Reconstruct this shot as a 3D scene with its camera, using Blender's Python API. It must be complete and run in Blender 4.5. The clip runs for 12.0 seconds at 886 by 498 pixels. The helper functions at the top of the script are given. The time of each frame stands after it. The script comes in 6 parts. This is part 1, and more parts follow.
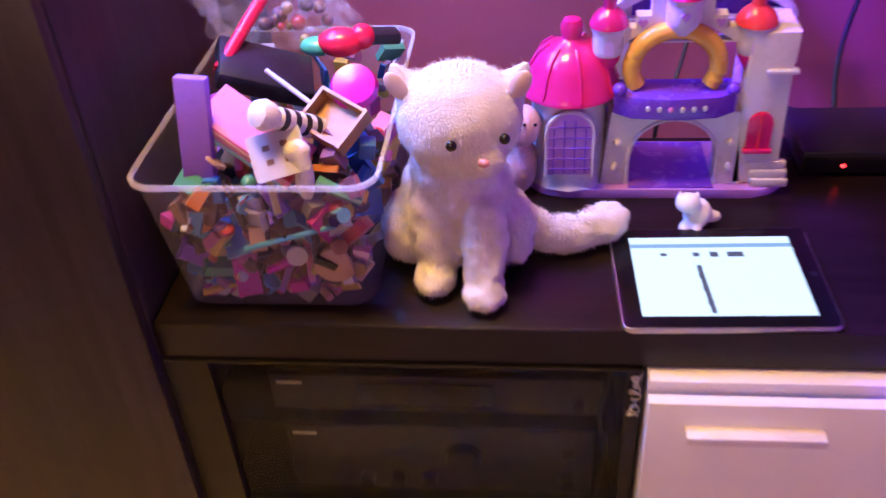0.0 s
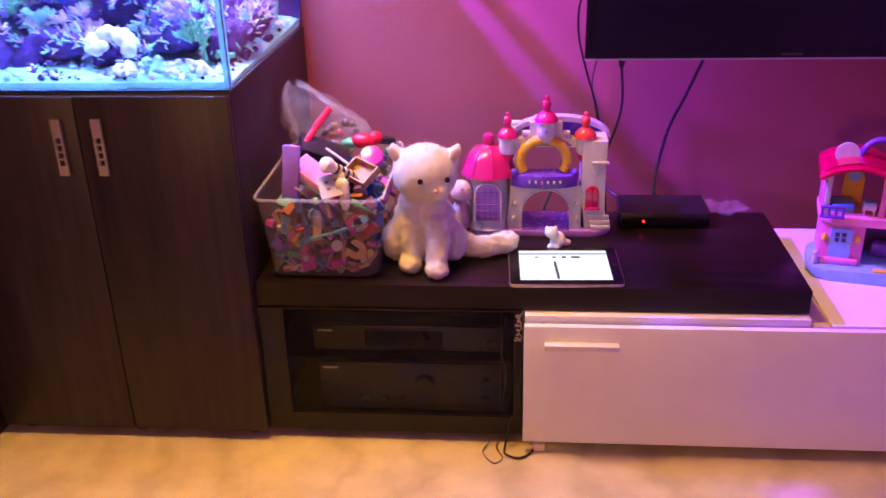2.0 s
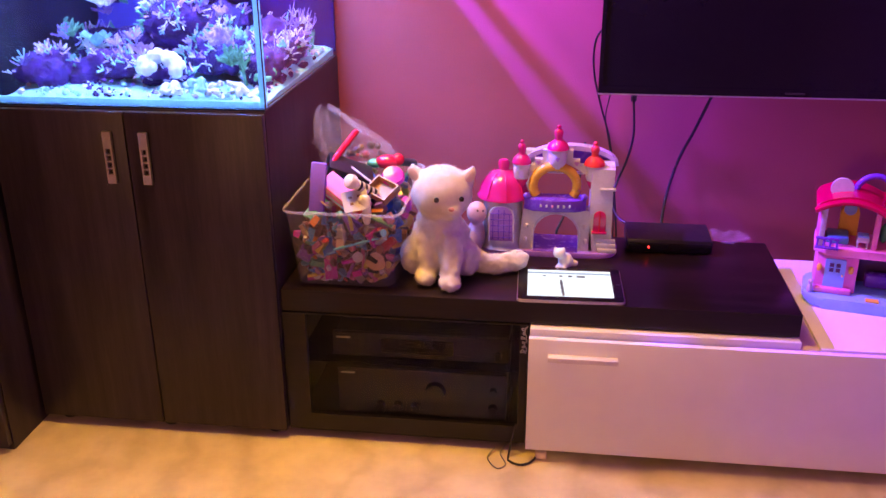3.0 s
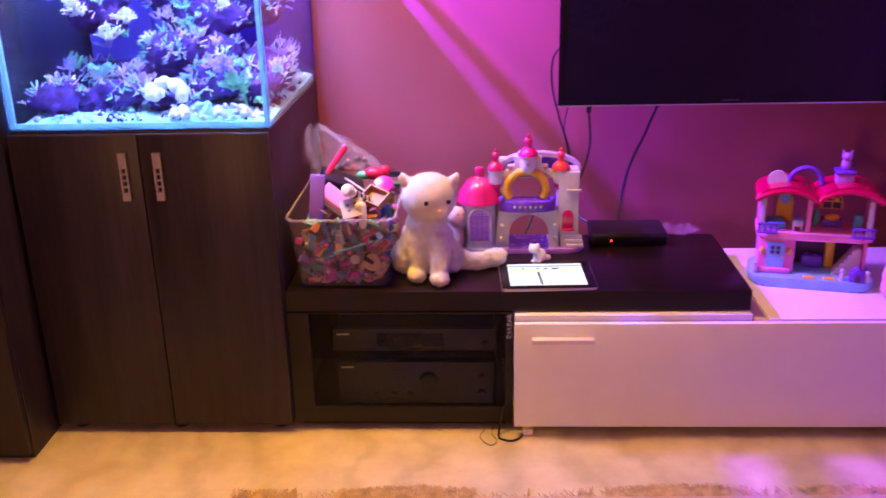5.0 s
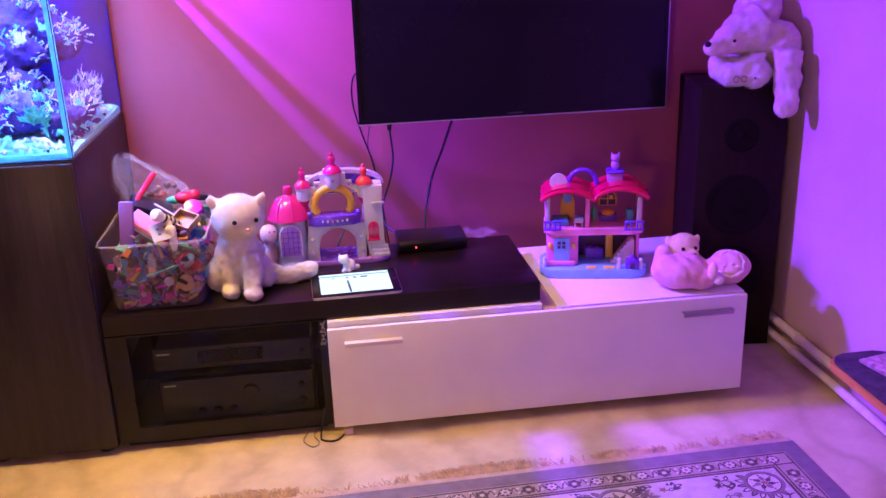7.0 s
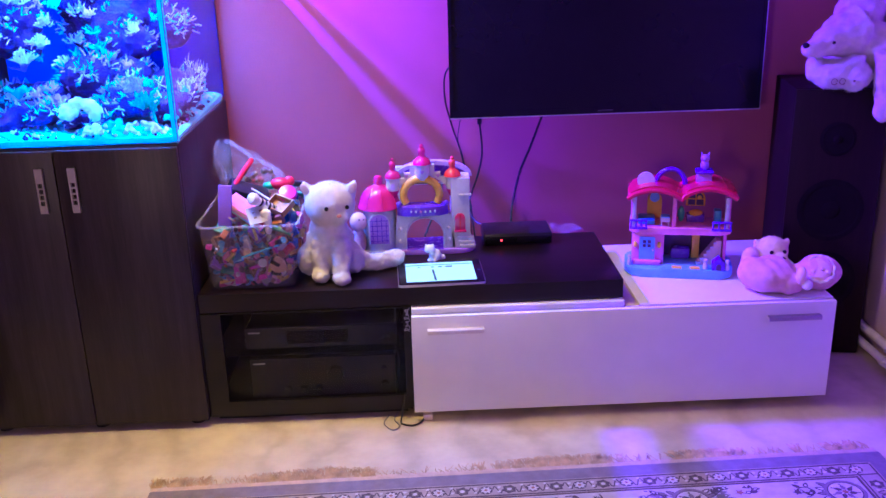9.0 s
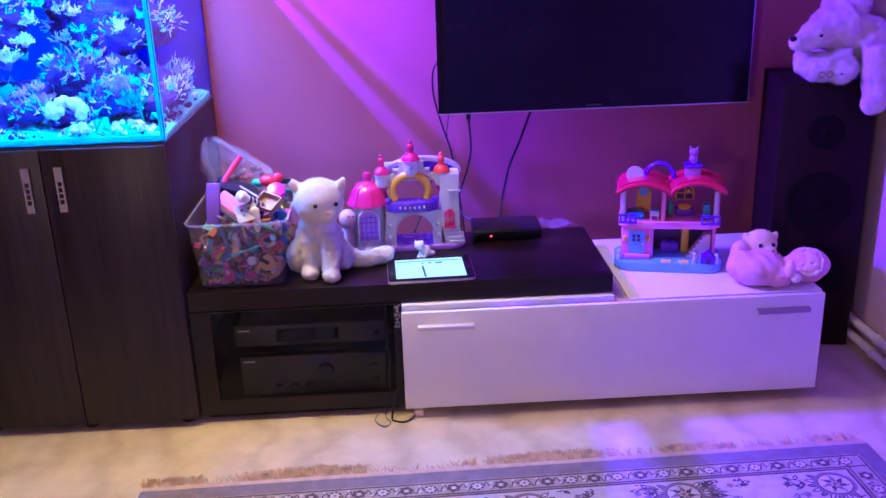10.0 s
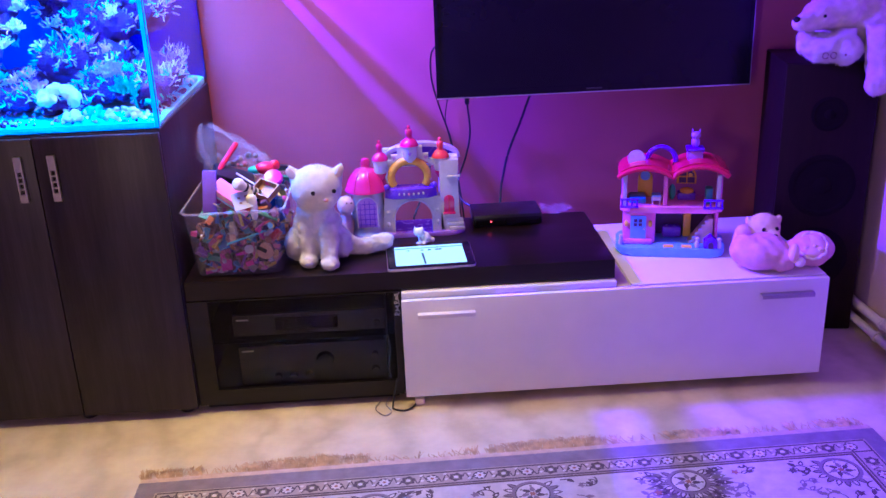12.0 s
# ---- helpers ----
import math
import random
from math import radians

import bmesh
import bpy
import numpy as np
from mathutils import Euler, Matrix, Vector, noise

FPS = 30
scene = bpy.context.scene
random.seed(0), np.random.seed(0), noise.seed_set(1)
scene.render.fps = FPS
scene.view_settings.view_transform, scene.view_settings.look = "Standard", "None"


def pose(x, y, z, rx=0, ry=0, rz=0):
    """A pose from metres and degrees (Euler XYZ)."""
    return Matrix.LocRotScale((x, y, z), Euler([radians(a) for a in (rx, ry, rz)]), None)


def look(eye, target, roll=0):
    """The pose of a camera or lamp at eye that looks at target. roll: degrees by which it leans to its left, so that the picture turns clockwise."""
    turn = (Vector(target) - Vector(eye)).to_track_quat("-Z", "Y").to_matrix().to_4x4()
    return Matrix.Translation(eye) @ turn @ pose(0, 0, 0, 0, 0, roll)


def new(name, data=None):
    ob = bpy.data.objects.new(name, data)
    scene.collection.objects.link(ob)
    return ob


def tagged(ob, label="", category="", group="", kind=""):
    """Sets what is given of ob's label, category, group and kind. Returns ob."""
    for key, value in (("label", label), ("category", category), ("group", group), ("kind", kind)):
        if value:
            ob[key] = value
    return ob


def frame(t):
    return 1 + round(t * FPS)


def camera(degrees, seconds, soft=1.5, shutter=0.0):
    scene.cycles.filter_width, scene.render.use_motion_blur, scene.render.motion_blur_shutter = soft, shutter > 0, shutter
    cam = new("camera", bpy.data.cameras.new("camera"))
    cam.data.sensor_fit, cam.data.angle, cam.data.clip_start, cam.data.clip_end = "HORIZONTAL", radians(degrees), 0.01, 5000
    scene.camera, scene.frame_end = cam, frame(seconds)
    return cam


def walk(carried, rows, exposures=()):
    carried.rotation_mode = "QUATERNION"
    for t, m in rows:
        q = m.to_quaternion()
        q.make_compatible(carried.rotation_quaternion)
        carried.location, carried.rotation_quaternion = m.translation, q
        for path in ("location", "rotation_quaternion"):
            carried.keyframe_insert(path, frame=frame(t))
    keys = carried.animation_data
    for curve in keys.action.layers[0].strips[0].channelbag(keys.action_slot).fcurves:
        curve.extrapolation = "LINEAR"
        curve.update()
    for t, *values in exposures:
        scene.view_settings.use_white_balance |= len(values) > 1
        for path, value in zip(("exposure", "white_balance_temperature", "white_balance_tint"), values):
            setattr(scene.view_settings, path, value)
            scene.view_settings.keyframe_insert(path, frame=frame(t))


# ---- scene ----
cam = camera(51.4, 12.0, shutter=0.5)
PATH = [
    (0, (0.107, 0.172, 1.132), (-0.092, 1.755, -0.074), -3.9),
    (0.5, (0.141, -0.115, 1.216), (-0.021, 1.517, 0.071), -0.5),
    (1, (0.17, -0.348, 1.268), (0.043, 1.324, 0.178), -2.4),
    (1.5, (0.161, -0.609, 1.294), (0.095, 1.158, 0.359), -2.2),
    (2, (0.226, -0.81, 1.306), (0.063, 1.003, 0.479), -1.5),
    (2.5, (0.264, -0.919, 1.301), (0.033, 0.906, 0.516), -1.0),
    (3, (0.288, -0.958, 1.319), (0.049, 0.88, 0.565), -0.3),
    (5, (0.16, -1.217, 1.328), (0.074, 0.658, 0.638), -1.3),
    (5.5, (0.155, -1.307, 1.335), (0.216, 0.585, 0.69), -2.2),
    (6, (0.193, -1.35, 1.345), (0.294, 0.538, 0.693), -2.6),
    (6.5, (0.243, -1.38, 1.354), (0.474, 0.491, 0.687), -2.0),
    (7, (0.265, -1.395, 1.352), (0.508, 0.479, 0.698), -2.0),
    (7.5, (0.254, -1.408, 1.348), (0.419, 0.476, 0.697), -1.5),
    (9.5, (0.268, -1.448, 1.35), (0.322, 0.442, 0.696), -1.6),
    (10, (0.269, -1.44, 1.354), (0.344, 0.445, 0.689), -1.9),
    (10.5, (0.27, -1.43, 1.352), (0.339, 0.454, 0.684), -2.1),
    (11, (0.278, -1.421, 1.356), (0.33, 0.458, 0.673), -2.4),
    (11.5, (0.276, -1.411, 1.352), (0.34, 0.465, 0.662), -2.3),
    (12, (0.262, -1.407, 1.348), (0.342, 0.466, 0.652), -2.3),
]
EXPOSURES = [
    (0.0, 0.1, 5900, 42), (1.0, 0.0, 6900, 45), (2.5, 0.1, 7900, 48), (5.0, 0.10, 7900, 48), (6.0, 0.10, 7700, 48),
    (6.5, 0.17, 7200, 47), (7.0, 0.15, 6100, 43), (7.6, 0.1, 5100, 38), (9.3, 0.1, 4400, 34), (12.0, 0.1, 4400, 34),
]
walk(cam, [(t, look(eye, target, roll)) for t, eye, target, roll in PATH], EXPOSURES)

# ---- world and lights ----
world = bpy.data.worlds.new("room_air")
world.use_nodes = True
world.node_tree.nodes["Background"].inputs[0].default_value = (0.30, 0.22, 0.25, 1)
world.node_tree.nodes["Background"].inputs[1].default_value = 0.05
scene.world = world


def area_light(name, eye, target, sx, sy, watts, colour, spread=180, shape="RECTANGLE"):
    data = bpy.data.lights.new(name, "AREA")
    data.shape, data.size, data.size_y, data.energy, data.color = shape, sx, sy, watts, colour
    data.spread = radians(spread)
    ob = new(name, data)
    ob.matrix_world = look(eye, target)
    return ob


area_light("ceiling_lamp_light", (-0.32, 0.94, 2.42), (-0.32, 0.94, 0), 0.50, 0.50, 20.0, (1.0, 0.64, 0.09), 104, "ELLIPSE")
# Unseen warm fill from behind the camera, added to brighten upright fronts.
area_light("front_fill_light", (-0.70, -2.45, 1.08), (0.75, 1.20, 0.75), 0.34, 0.34, 15.0, (1.0, 0.58, 0.32), 180, "ELLIPSE")
area_light("reef_violet_light", (-0.58, 1.33, 1.71), (0.42, 1.33, 0.46), 0.24, 0.010, 106, (0.17, 0.016, 1.0), 160)
area_light("reef_white_light", (-0.62, 1.33, 1.696), (0.38, 1.33, 0.45), 0.24, 0.026, 17, (0.45, 0.15, 1.0), 160)
area_light("reef_blue_light", (-0.68, 1.28, 1.405), (-0.68, 1.27, 0), 0.60, 0.62, 34, (0.085, 0.30, 1.0), 130)


# ---- materials ----
def base_mat(name):
    m = bpy.data.materials.new(name)
    m.use_nodes = True
    nt = m.node_tree
    return m, nt, nt.nodes, nt.links, nt.nodes["Principled BSDF"]


def rgb(c):
    return (c[0], c[1], c[2], 1.0)


def noise_tex(nt, vec, scale, detail=4.0, rough=0.55):
    n = nt.nodes.new("ShaderNodeTexNoise")
    n.inputs["Scale"].default_value, n.inputs["Detail"].default_value, n.inputs["Roughness"].default_value = scale, detail, rough
    if vec is not None:
        nt.links.new(vec, n.inputs["Vector"])
    return n.outputs["Fac"]


def ramp(nt, fac, stops):
    r = nt.nodes.new("ShaderNodeValToRGB")
    while len(r.color_ramp.elements) < len(stops):
        r.color_ramp.elements.new(0.5)
    for e, (p, c) in zip(r.color_ramp.elements, stops):
        e.position, e.color = p, rgb(c)
    nt.links.new(fac, r.inputs["Fac"])
    return r.outputs["Color"]


def coords(nt, scale=(1, 1, 1), kind="Object"):
    t, m = nt.nodes.new("ShaderNodeTexCoord"), nt.nodes.new("ShaderNodeMapping")
    m.inputs["Scale"].default_value = scale
    nt.links.new(t.outputs[kind], m.inputs["Vector"])
    return m.outputs["Vector"]


def bump(nt, bsdf, height, strength, distance=0.01):
    b = nt.nodes.new("ShaderNodeBump")
    b.inputs["Strength"].default_value, b.inputs["Distance"].default_value = strength, distance
    nt.links.new(height, b.inputs["Height"])
    nt.links.new(b.outputs["Normal"], bsdf.inputs["Normal"])


def shade(c, k):
    return tuple(min(1.0, v * k) for v in c)


def plain(name, colour, rough=0.5, metal=0.0, vary=0.12, scale=18.0, relief=0.0, fine=160.0, coat=0.0):
    """Paint, plastic or metal with faint blotches, uneven gloss and fine relief."""
    m, nt, nodes, links, b = base_mat(name)
    v = coords(nt)
    big = noise_tex(nt, v, scale)
    links.new(ramp(nt, big, [(0.3, shade(colour, 1 - vary)), (0.7, shade(colour, 1 + vary))]), b.inputs["Base Color"])
    g = noise_tex(nt, v, scale * 3)
    mr = nodes.new("ShaderNodeMapRange")
    mr.inputs["To Min"].default_value, mr.inputs["To Max"].default_value = max(0.02, rough - 0.08), min(1, rough + 0.08)
    links.new(g, mr.inputs["Value"])
    links.new(mr.outputs["Result"], b.inputs["Roughness"])
    b.inputs["Metallic"].default_value = metal
    b.inputs["Coat Weight"].default_value = coat
    if relief:
        bump(nt, b, noise_tex(nt, v, fine, 3), relief, 0.004)
    return m


def wood(name, dark, light, stretch=(14, 14, 0.9), rough=0.42, relief=0.15):
    """Veneer with streaky grain along one axis."""
    m, nt, nodes, links, b = base_mat(name)
    v = coords(nt, stretch)
    a = noise_tex(nt, v, 3.0, 6, 0.65)
    f = noise_tex(nt, coords(nt, tuple(s * 5 for s in stretch)), 4.0, 4, 0.6)
    mix = nodes.new("ShaderNodeMath")
    mix.operation = "MULTIPLY_ADD"
    links.new(f, mix.inputs[0])
    mix.inputs[1].default_value = 0.4
    links.new(a, mix.inputs[2])
    links.new(ramp(nt, mix.outputs[0], [(0.45, dark), (0.72, tuple((p + q) / 2 for p, q in zip(dark, light))), (0.95, light)]), b.inputs["Base Color"])
    b.inputs["Roughness"].default_value, b.inputs["Specular IOR Level"].default_value = rough, 0.32
    bump(nt, b, mix.outputs[0], relief, 0.002)
    return m


def glass_mat(name, tint=(1, 1, 1), ior=1.45, rough=0.0):
    m, nt, nodes, links, b = base_mat(name)
    b.inputs["Base Color"].default_value = rgb(tint)
    b.inputs["Transmission Weight"].default_value = 1.0
    b.inputs["Roughness"].default_value, b.inputs["IOR"].default_value = rough, ior
    return m


def sheer(name, colour, through_part, rough=0.25, crinkle=0.0):
    """Thin clear plastic: part of the light goes straight through."""
    m, nt, nodes, links, b = base_mat(name)
    b.inputs["Base Color"].default_value = rgb(colour)
    b.inputs["Roughness"].default_value = rough
    if crinkle:
        bump(nt, b, noise_tex(nt, coords(nt), 45, 5, 0.7), crinkle, 0.01)
    clear, mix = nodes.new("ShaderNodeBsdfTransparent"), nodes.new("ShaderNodeMixShader")
    mix.inputs[0].default_value = through_part
    links.new(b.outputs[0], mix.inputs[1])
    links.new(clear.outputs[0], mix.inputs[2])
    links.new(mix.outputs[0], nodes["Material Output"].inputs["Surface"])
    return m


def glow(name, colour, strength):
    m, nt, nodes, links, b = base_mat(name)
    b.inputs["Base Color"].default_value = rgb((0.02, 0.02, 0.02))
    b.inputs["Emission Color"].default_value = rgb(colour)
    b.inputs["Emission Strength"].default_value = strength
    return m


def wall_paint(name, colour, grain=220.0, relief=0.25):
    m, nt, nodes, links, b = base_mat(name)
    v = coords(nt)
    links.new(ramp(nt, noise_tex(nt, v, 2.2, 5), [(0.3, shade(colour, 0.88)), (0.7, shade(colour, 1.08))]), b.inputs["Base Color"])
    b.inputs["Roughness"].default_value = 0.62
    bump(nt, b, noise_tex(nt, v, grain, 3, 0.6), relief, 0.003)
    return m


def floor_mat():
    m, nt, nodes, links, b = base_mat("cream_marbled_vinyl")
    v = coords(nt)
    w = nodes.new("ShaderNodeTexWave")
    w.inputs["Scale"].default_value, w.inputs["Distortion"].default_value = 1.6, 9.0
    w.inputs["Detail"].default_value, w.inputs["Detail Scale"].default_value = 4.0, 1.6
    links.new(v, w.inputs["Vector"])
    veins = ramp(nt, w.outputs["Fac"], [(0.0, (0.58, 0.50, 0.31)), (0.2, (0.65, 0.56, 0.36)), (0.6, (0.70, 0.61, 0.40))])
    blot = ramp(nt, noise_tex(nt, v, 7, 6, 0.6), [(0.35, (0.80, 0.77, 0.72)), (0.65, (1, 1, 1))])
    mx = nodes.new("ShaderNodeMix")
    mx.data_type, mx.blend_type = "RGBA", "MULTIPLY"
    mx.inputs["Factor"].default_value = 1.0
    links.new(veins, mx.inputs["A"])
    links.new(blot, mx.inputs["B"])
    links.new(mx.outputs["Result"], b.inputs["Base Color"])
    b.inputs["Roughness"].default_value = 0.38
    bump(nt, b, noise_tex(nt, v, 60, 4), 0.06, 0.003)
    return m


M_FLOOR = floor_mat()
M_CORAL_WALL = wall_paint("coral_red_wall_paint", (0.40, 0.100, 0.128))
M_PALE_WALL = wall_paint("pale_pink_rough_plaster", (0.66, 0.50, 0.50), 120, 0.5)
M_CEIL = wall_paint("white_ceiling_paint", (0.78, 0.76, 0.73))
M_WENGE = wood("dark_wenge_veneer", (0.009, 0.0065, 0.0100), (0.038, 0.026, 0.036), (14, 14, 0.9), 0.40)
M_WENGE_X = wood("dark_wenge_lengthwise", (0.005, 0.003, 0.003), (0.016, 0.009, 0.008), (0.9, 14, 14), 0.30)
M_BLACKWOOD = wood("black_brown_laminate", (0.004, 0.003, 0.0035), (0.011, 0.008, 0.009), (0.9, 14, 14), 0.42)
M_WHITE = plain("white_melamine", (0.80, 0.78, 0.77), 0.34, 0, 0.03, 9, 0.05)
M_CREAM = plain("cream_edge_board", (0.74, 0.62, 0.47), 0.45, 0, 0.08, 14)
M_ALU = plain("brushed_aluminium", (0.62, 0.61, 0.62), 0.33, 1.0, 0.08, 40, 0.1)
M_STEEL = plain("grey_steel_bar", (0.42, 0.40, 0.42), 0.36, 1.0, 0.08, 40, 0.1)
M_BLACK = plain("black_plastic", (0.012, 0.012, 0.013), 0.32, 0, 0.3, 20, 0.1)
M_MATT = plain("matt_black", (0.006, 0.005, 0.006), 0.85, 0, 0.3, 20)
M_SCREEN_OFF = plain("dark_glossy_screen", (0.006, 0.005, 0.008), 0.22, 0, 0.2, 4)
M_SCREEN_OFF.node_tree.nodes["Principled BSDF"].inputs["Specular IOR Level"].default_value = 0.25
M_PIPE = plain("white_painted_pipe", (0.72, 0.68, 0.63), 0.4, 0, 0.1, 25, 0.1)
M_GLASS = glass_mat("tank_glass", (0.90, 0.98, 1.0))
M_SIDEGLASS = glass_mat("thin_side_glass", (0.92, 0.98, 1.0), 1.16)
M_DOORGLASS = sheer("clear_door_glass", (0.012, 0.012, 0.014), 0.8, 0.05)
M_SHELFGLASS = sheer("shelf_glass", (0.02, 0.03, 0.03), 0.6, 0.05)
M_CLEAR = sheer("clear_bin_plastic", (0.80, 0.78, 0.80), 0.90, 0.22)
M_RIM = sheer("bin_rim_plastic", (0.80, 0.78, 0.82), 0.72, 0.25)
M_BAG = sheer("crinkled_clear_bag", (0.80, 0.76, 0.82), 0.90, 0.08, 1.0)


def milky(name, colour):
    """Cloudy sealant that lets light through."""
    m, nt, nodes, links, b = base_mat(name)
    tr, mix = nodes.new("ShaderNodeBsdfTranslucent"), nodes.new("ShaderNodeMixShader")
    tr.inputs["Color"].default_value = b.inputs["Base Color"].default_value = rgb(colour)
    mix.inputs[0].default_value = 0.6
    links.new(b.outputs[0], mix.inputs[1])
    links.new(tr.outputs[0], mix.inputs[2])
    links.new(mix.outputs[0], nodes["Material Output"].inputs["Surface"])
    return m


M_SILICONE = milky("cloudy_silicone", (0.35, 0.92, 0.95))
M_CABLE = plain("black_cable", (0.012, 0.012, 0.012), 0.5)
M_LED = glow("red_status_light", (1.0, 0.03, 0.02), 9.0)
M_FUR = plain("white_plush_fur", (0.72, 0.69, 0.63), 0.95, 0, 0.08, 60, 0.6, 420)
M_FUR_B = plain("cream_plush_fur", (0.70, 0.62, 0.54), 0.95, 0, 0.10, 50, 0.6, 420)
M_EYE = plain("black_glass_eye", (0.008, 0.007, 0.007), 0.08)
M_NOSE = plain("pink_stitching", (0.62, 0.28, 0.26), 0.7)
M_TOYWHITE = plain("white_toy_plastic", (0.58, 0.56, 0.62), 0.28, 0, 0.04)
M_TOYPINK = plain("hot_pink_toy_plastic", (0.66, 0.02, 0.17), 0.22, 0, 0.06, 18, 0, 160, 0.3)
M_TOYROSE = plain("rose_toy_plastic", (0.80, 0.22, 0.45), 0.3)
M_TOYPURPLE = plain("purple_toy_plastic", (0.16, 0.05, 0.50), 0.26)
M_TOYLILAC = plain("lilac_toy_plastic", (0.42, 0.20, 0.62), 0.3)
M_TOYPALELILAC = plain("pale_lilac_toy_plastic", (0.55, 0.42, 0.72), 0.28)
M_TOYGOLD = plain("gold_toy_plastic", (0.75, 0.42, 0.04), 0.25)
M_TOYRED = plain("red_toy_plastic", (0.75, 0.02, 0.05), 0.25)
M_TOYBLUE = plain("pale_blue_toy_plastic", (0.22, 0.50, 0.85), 0.3)
M_TOYYELLOW = plain("yellow_toy_plastic", (0.85, 0.60, 0.06), 0.3)
M_TOYGREEN = plain("green_toy_plastic", (0.06, 0.40, 0.20), 0.3)
M_TOYDARK = plain("dark_toy_interior", (0.07, 0.02, 0.10), 0.4)
M_ORANGEWOOD = wood("orange_varnished_edge", (0.42, 0.20, 0.04), (0.70, 0.36, 0.08), (14, 0.9, 14))


# ---- mesh helpers ----
PLACE = {}


def thing(name, loc, label, category, group="", turn=0.0, kind=""):
    ob = new(name)
    ob.empty_display_size = 0.05
    ob.matrix_basis = pose(*loc, 0, 0, turn)
    PLACE[ob.name] = pose(*loc, 0, 0, turn)
    return tagged(ob, label, category, group, kind)


def finish(bm, mats, name, smooth=True, sharp=38):
    me = bpy.data.meshes.new(name)
    bmesh.ops.recalc_face_normals(bm, faces=bm.faces[:])
    if smooth:
        lim = radians(sharp)
        for f in bm.faces:
            f.smooth = True
        for e in bm.edges:
            if len(e.link_faces) == 2 and e.calc_face_angle(0) > lim:
                e.smooth = False
    bm.to_mesh(me)
    bm.free()
    for m in mats if isinstance(mats, (list, tuple)) else (mats,):
        me.materials.append(m)
    return me


def part(name, bm, mat, parent, label="", place=True, smooth=True):
    """One mesh under a thing or a part. place: the bmesh is in room coordinates."""
    inv = PLACE[parent.name]
    if place:
        bmesh.ops.transform(bm, matrix=inv.inverted(), verts=bm.verts[:])
    ob = new(name, finish(bm, mat, name, smooth))
    ob.parent = parent
    PLACE[ob.name] = inv
    return tagged(ob, label)


def solid(name, bm, mats, base, label, category, group="", kind="", smooth=True):
    """A thing of one mesh, built in room coordinates, with its origin at base."""
    bmesh.ops.translate(bm, vec=-Vector(base), verts=bm.verts[:])
    ob = new(name, finish(bm, mats, name, smooth))
    ob.location = base
    PLACE[ob.name] = Matrix.Translation(base)
    return tagged(ob, label, category, group, kind)


def B():
    return bmesh.new()


def box(bm, x0, x1, y0, y1, z0, z1, r=0.0, seg=2, m=None, mi=0):
    mt = Matrix.Translation(((x0 + x1) / 2, (y0 + y1) / 2, (z0 + z1) / 2)) @ Matrix.Diagonal((x1 - x0, y1 - y0, z1 - z0, 1))
    old = set(bm.faces)
    vs = bmesh.ops.create_cube(bm, size=1.0, matrix=mt)["verts"]
    if r > 0:
        es = list({e for v in vs for e in v.link_edges})
        bmesh.ops.bevel(bm, geom=es, offset=r, segments=seg, affect="EDGES", profile=0.5)
    fresh = [f for f in bm.faces if f not in old]
    for f in fresh:
        f.material_index = mi
    if m is not None:
        bmesh.ops.transform(bm, matrix=m, verts=list({v for f in fresh for v in f.verts}))
    return bm


def rod(bm, p, q, r0, r1=None, seg=12, mi=0):
    p, q = Vector(p), Vector(q)
    d = q - p
    mt = Matrix.Translation((p + q) / 2) @ d.to_track_quat("Z", "Y").to_matrix().to_4x4()
    old = set(bm.faces)
    bmesh.ops.create_cone(bm, cap_ends=True, segments=seg, radius1=r0, radius2=r0 if r1 is None else r1, depth=d.length, matrix=mt)
    for f in bm.faces:
        if f not in old:
            f.material_index = mi
    return bm


def ball(bm, c, r, rot=None, u=20, v=12, mi=0):
    r = (r, r, r) if isinstance(r, (int, float)) else r
    mt = Matrix.Translation(c) @ (rot or Matrix()) @ Matrix.Diagonal((*r, 1))
    old = set(bm.faces)
    bmesh.ops.create_uvsphere(bm, u_segments=u, v_segments=v, radius=1, matrix=mt)
    for f in bm.faces:
        if f not in old:
            f.material_index = mi
    return bm


def lathe(bm, prof, c, seg=24, m=None, mi=0, squash=1.0):
    """Turns a profile of (radius, height) round the upright axis through c."""
    rings = []
    for r, z in prof:
        rings.append([bm.verts.new((c[0] + r * math.cos(2 * math.pi * k / seg), c[1] + squash * r * math.sin(2 * math.pi * k / seg), c[2] + z)) for k in range(seg)])
    fresh = []
    for a, b in zip(rings, rings[1:]):
        for k in range(seg):
            fresh.append(bm.faces.new((a[k], a[(k + 1) % seg], b[(k + 1) % seg], b[k])))
    fresh.append(bm.faces.new(rings[0][::-1]))
    fresh.append(bm.faces.new(rings[-1]))
    for f in fresh:
        f.material_index = mi
    if m is not None:
        bmesh.ops.transform(bm, matrix=m, verts=[v for ring in rings for v in ring])
    return bm


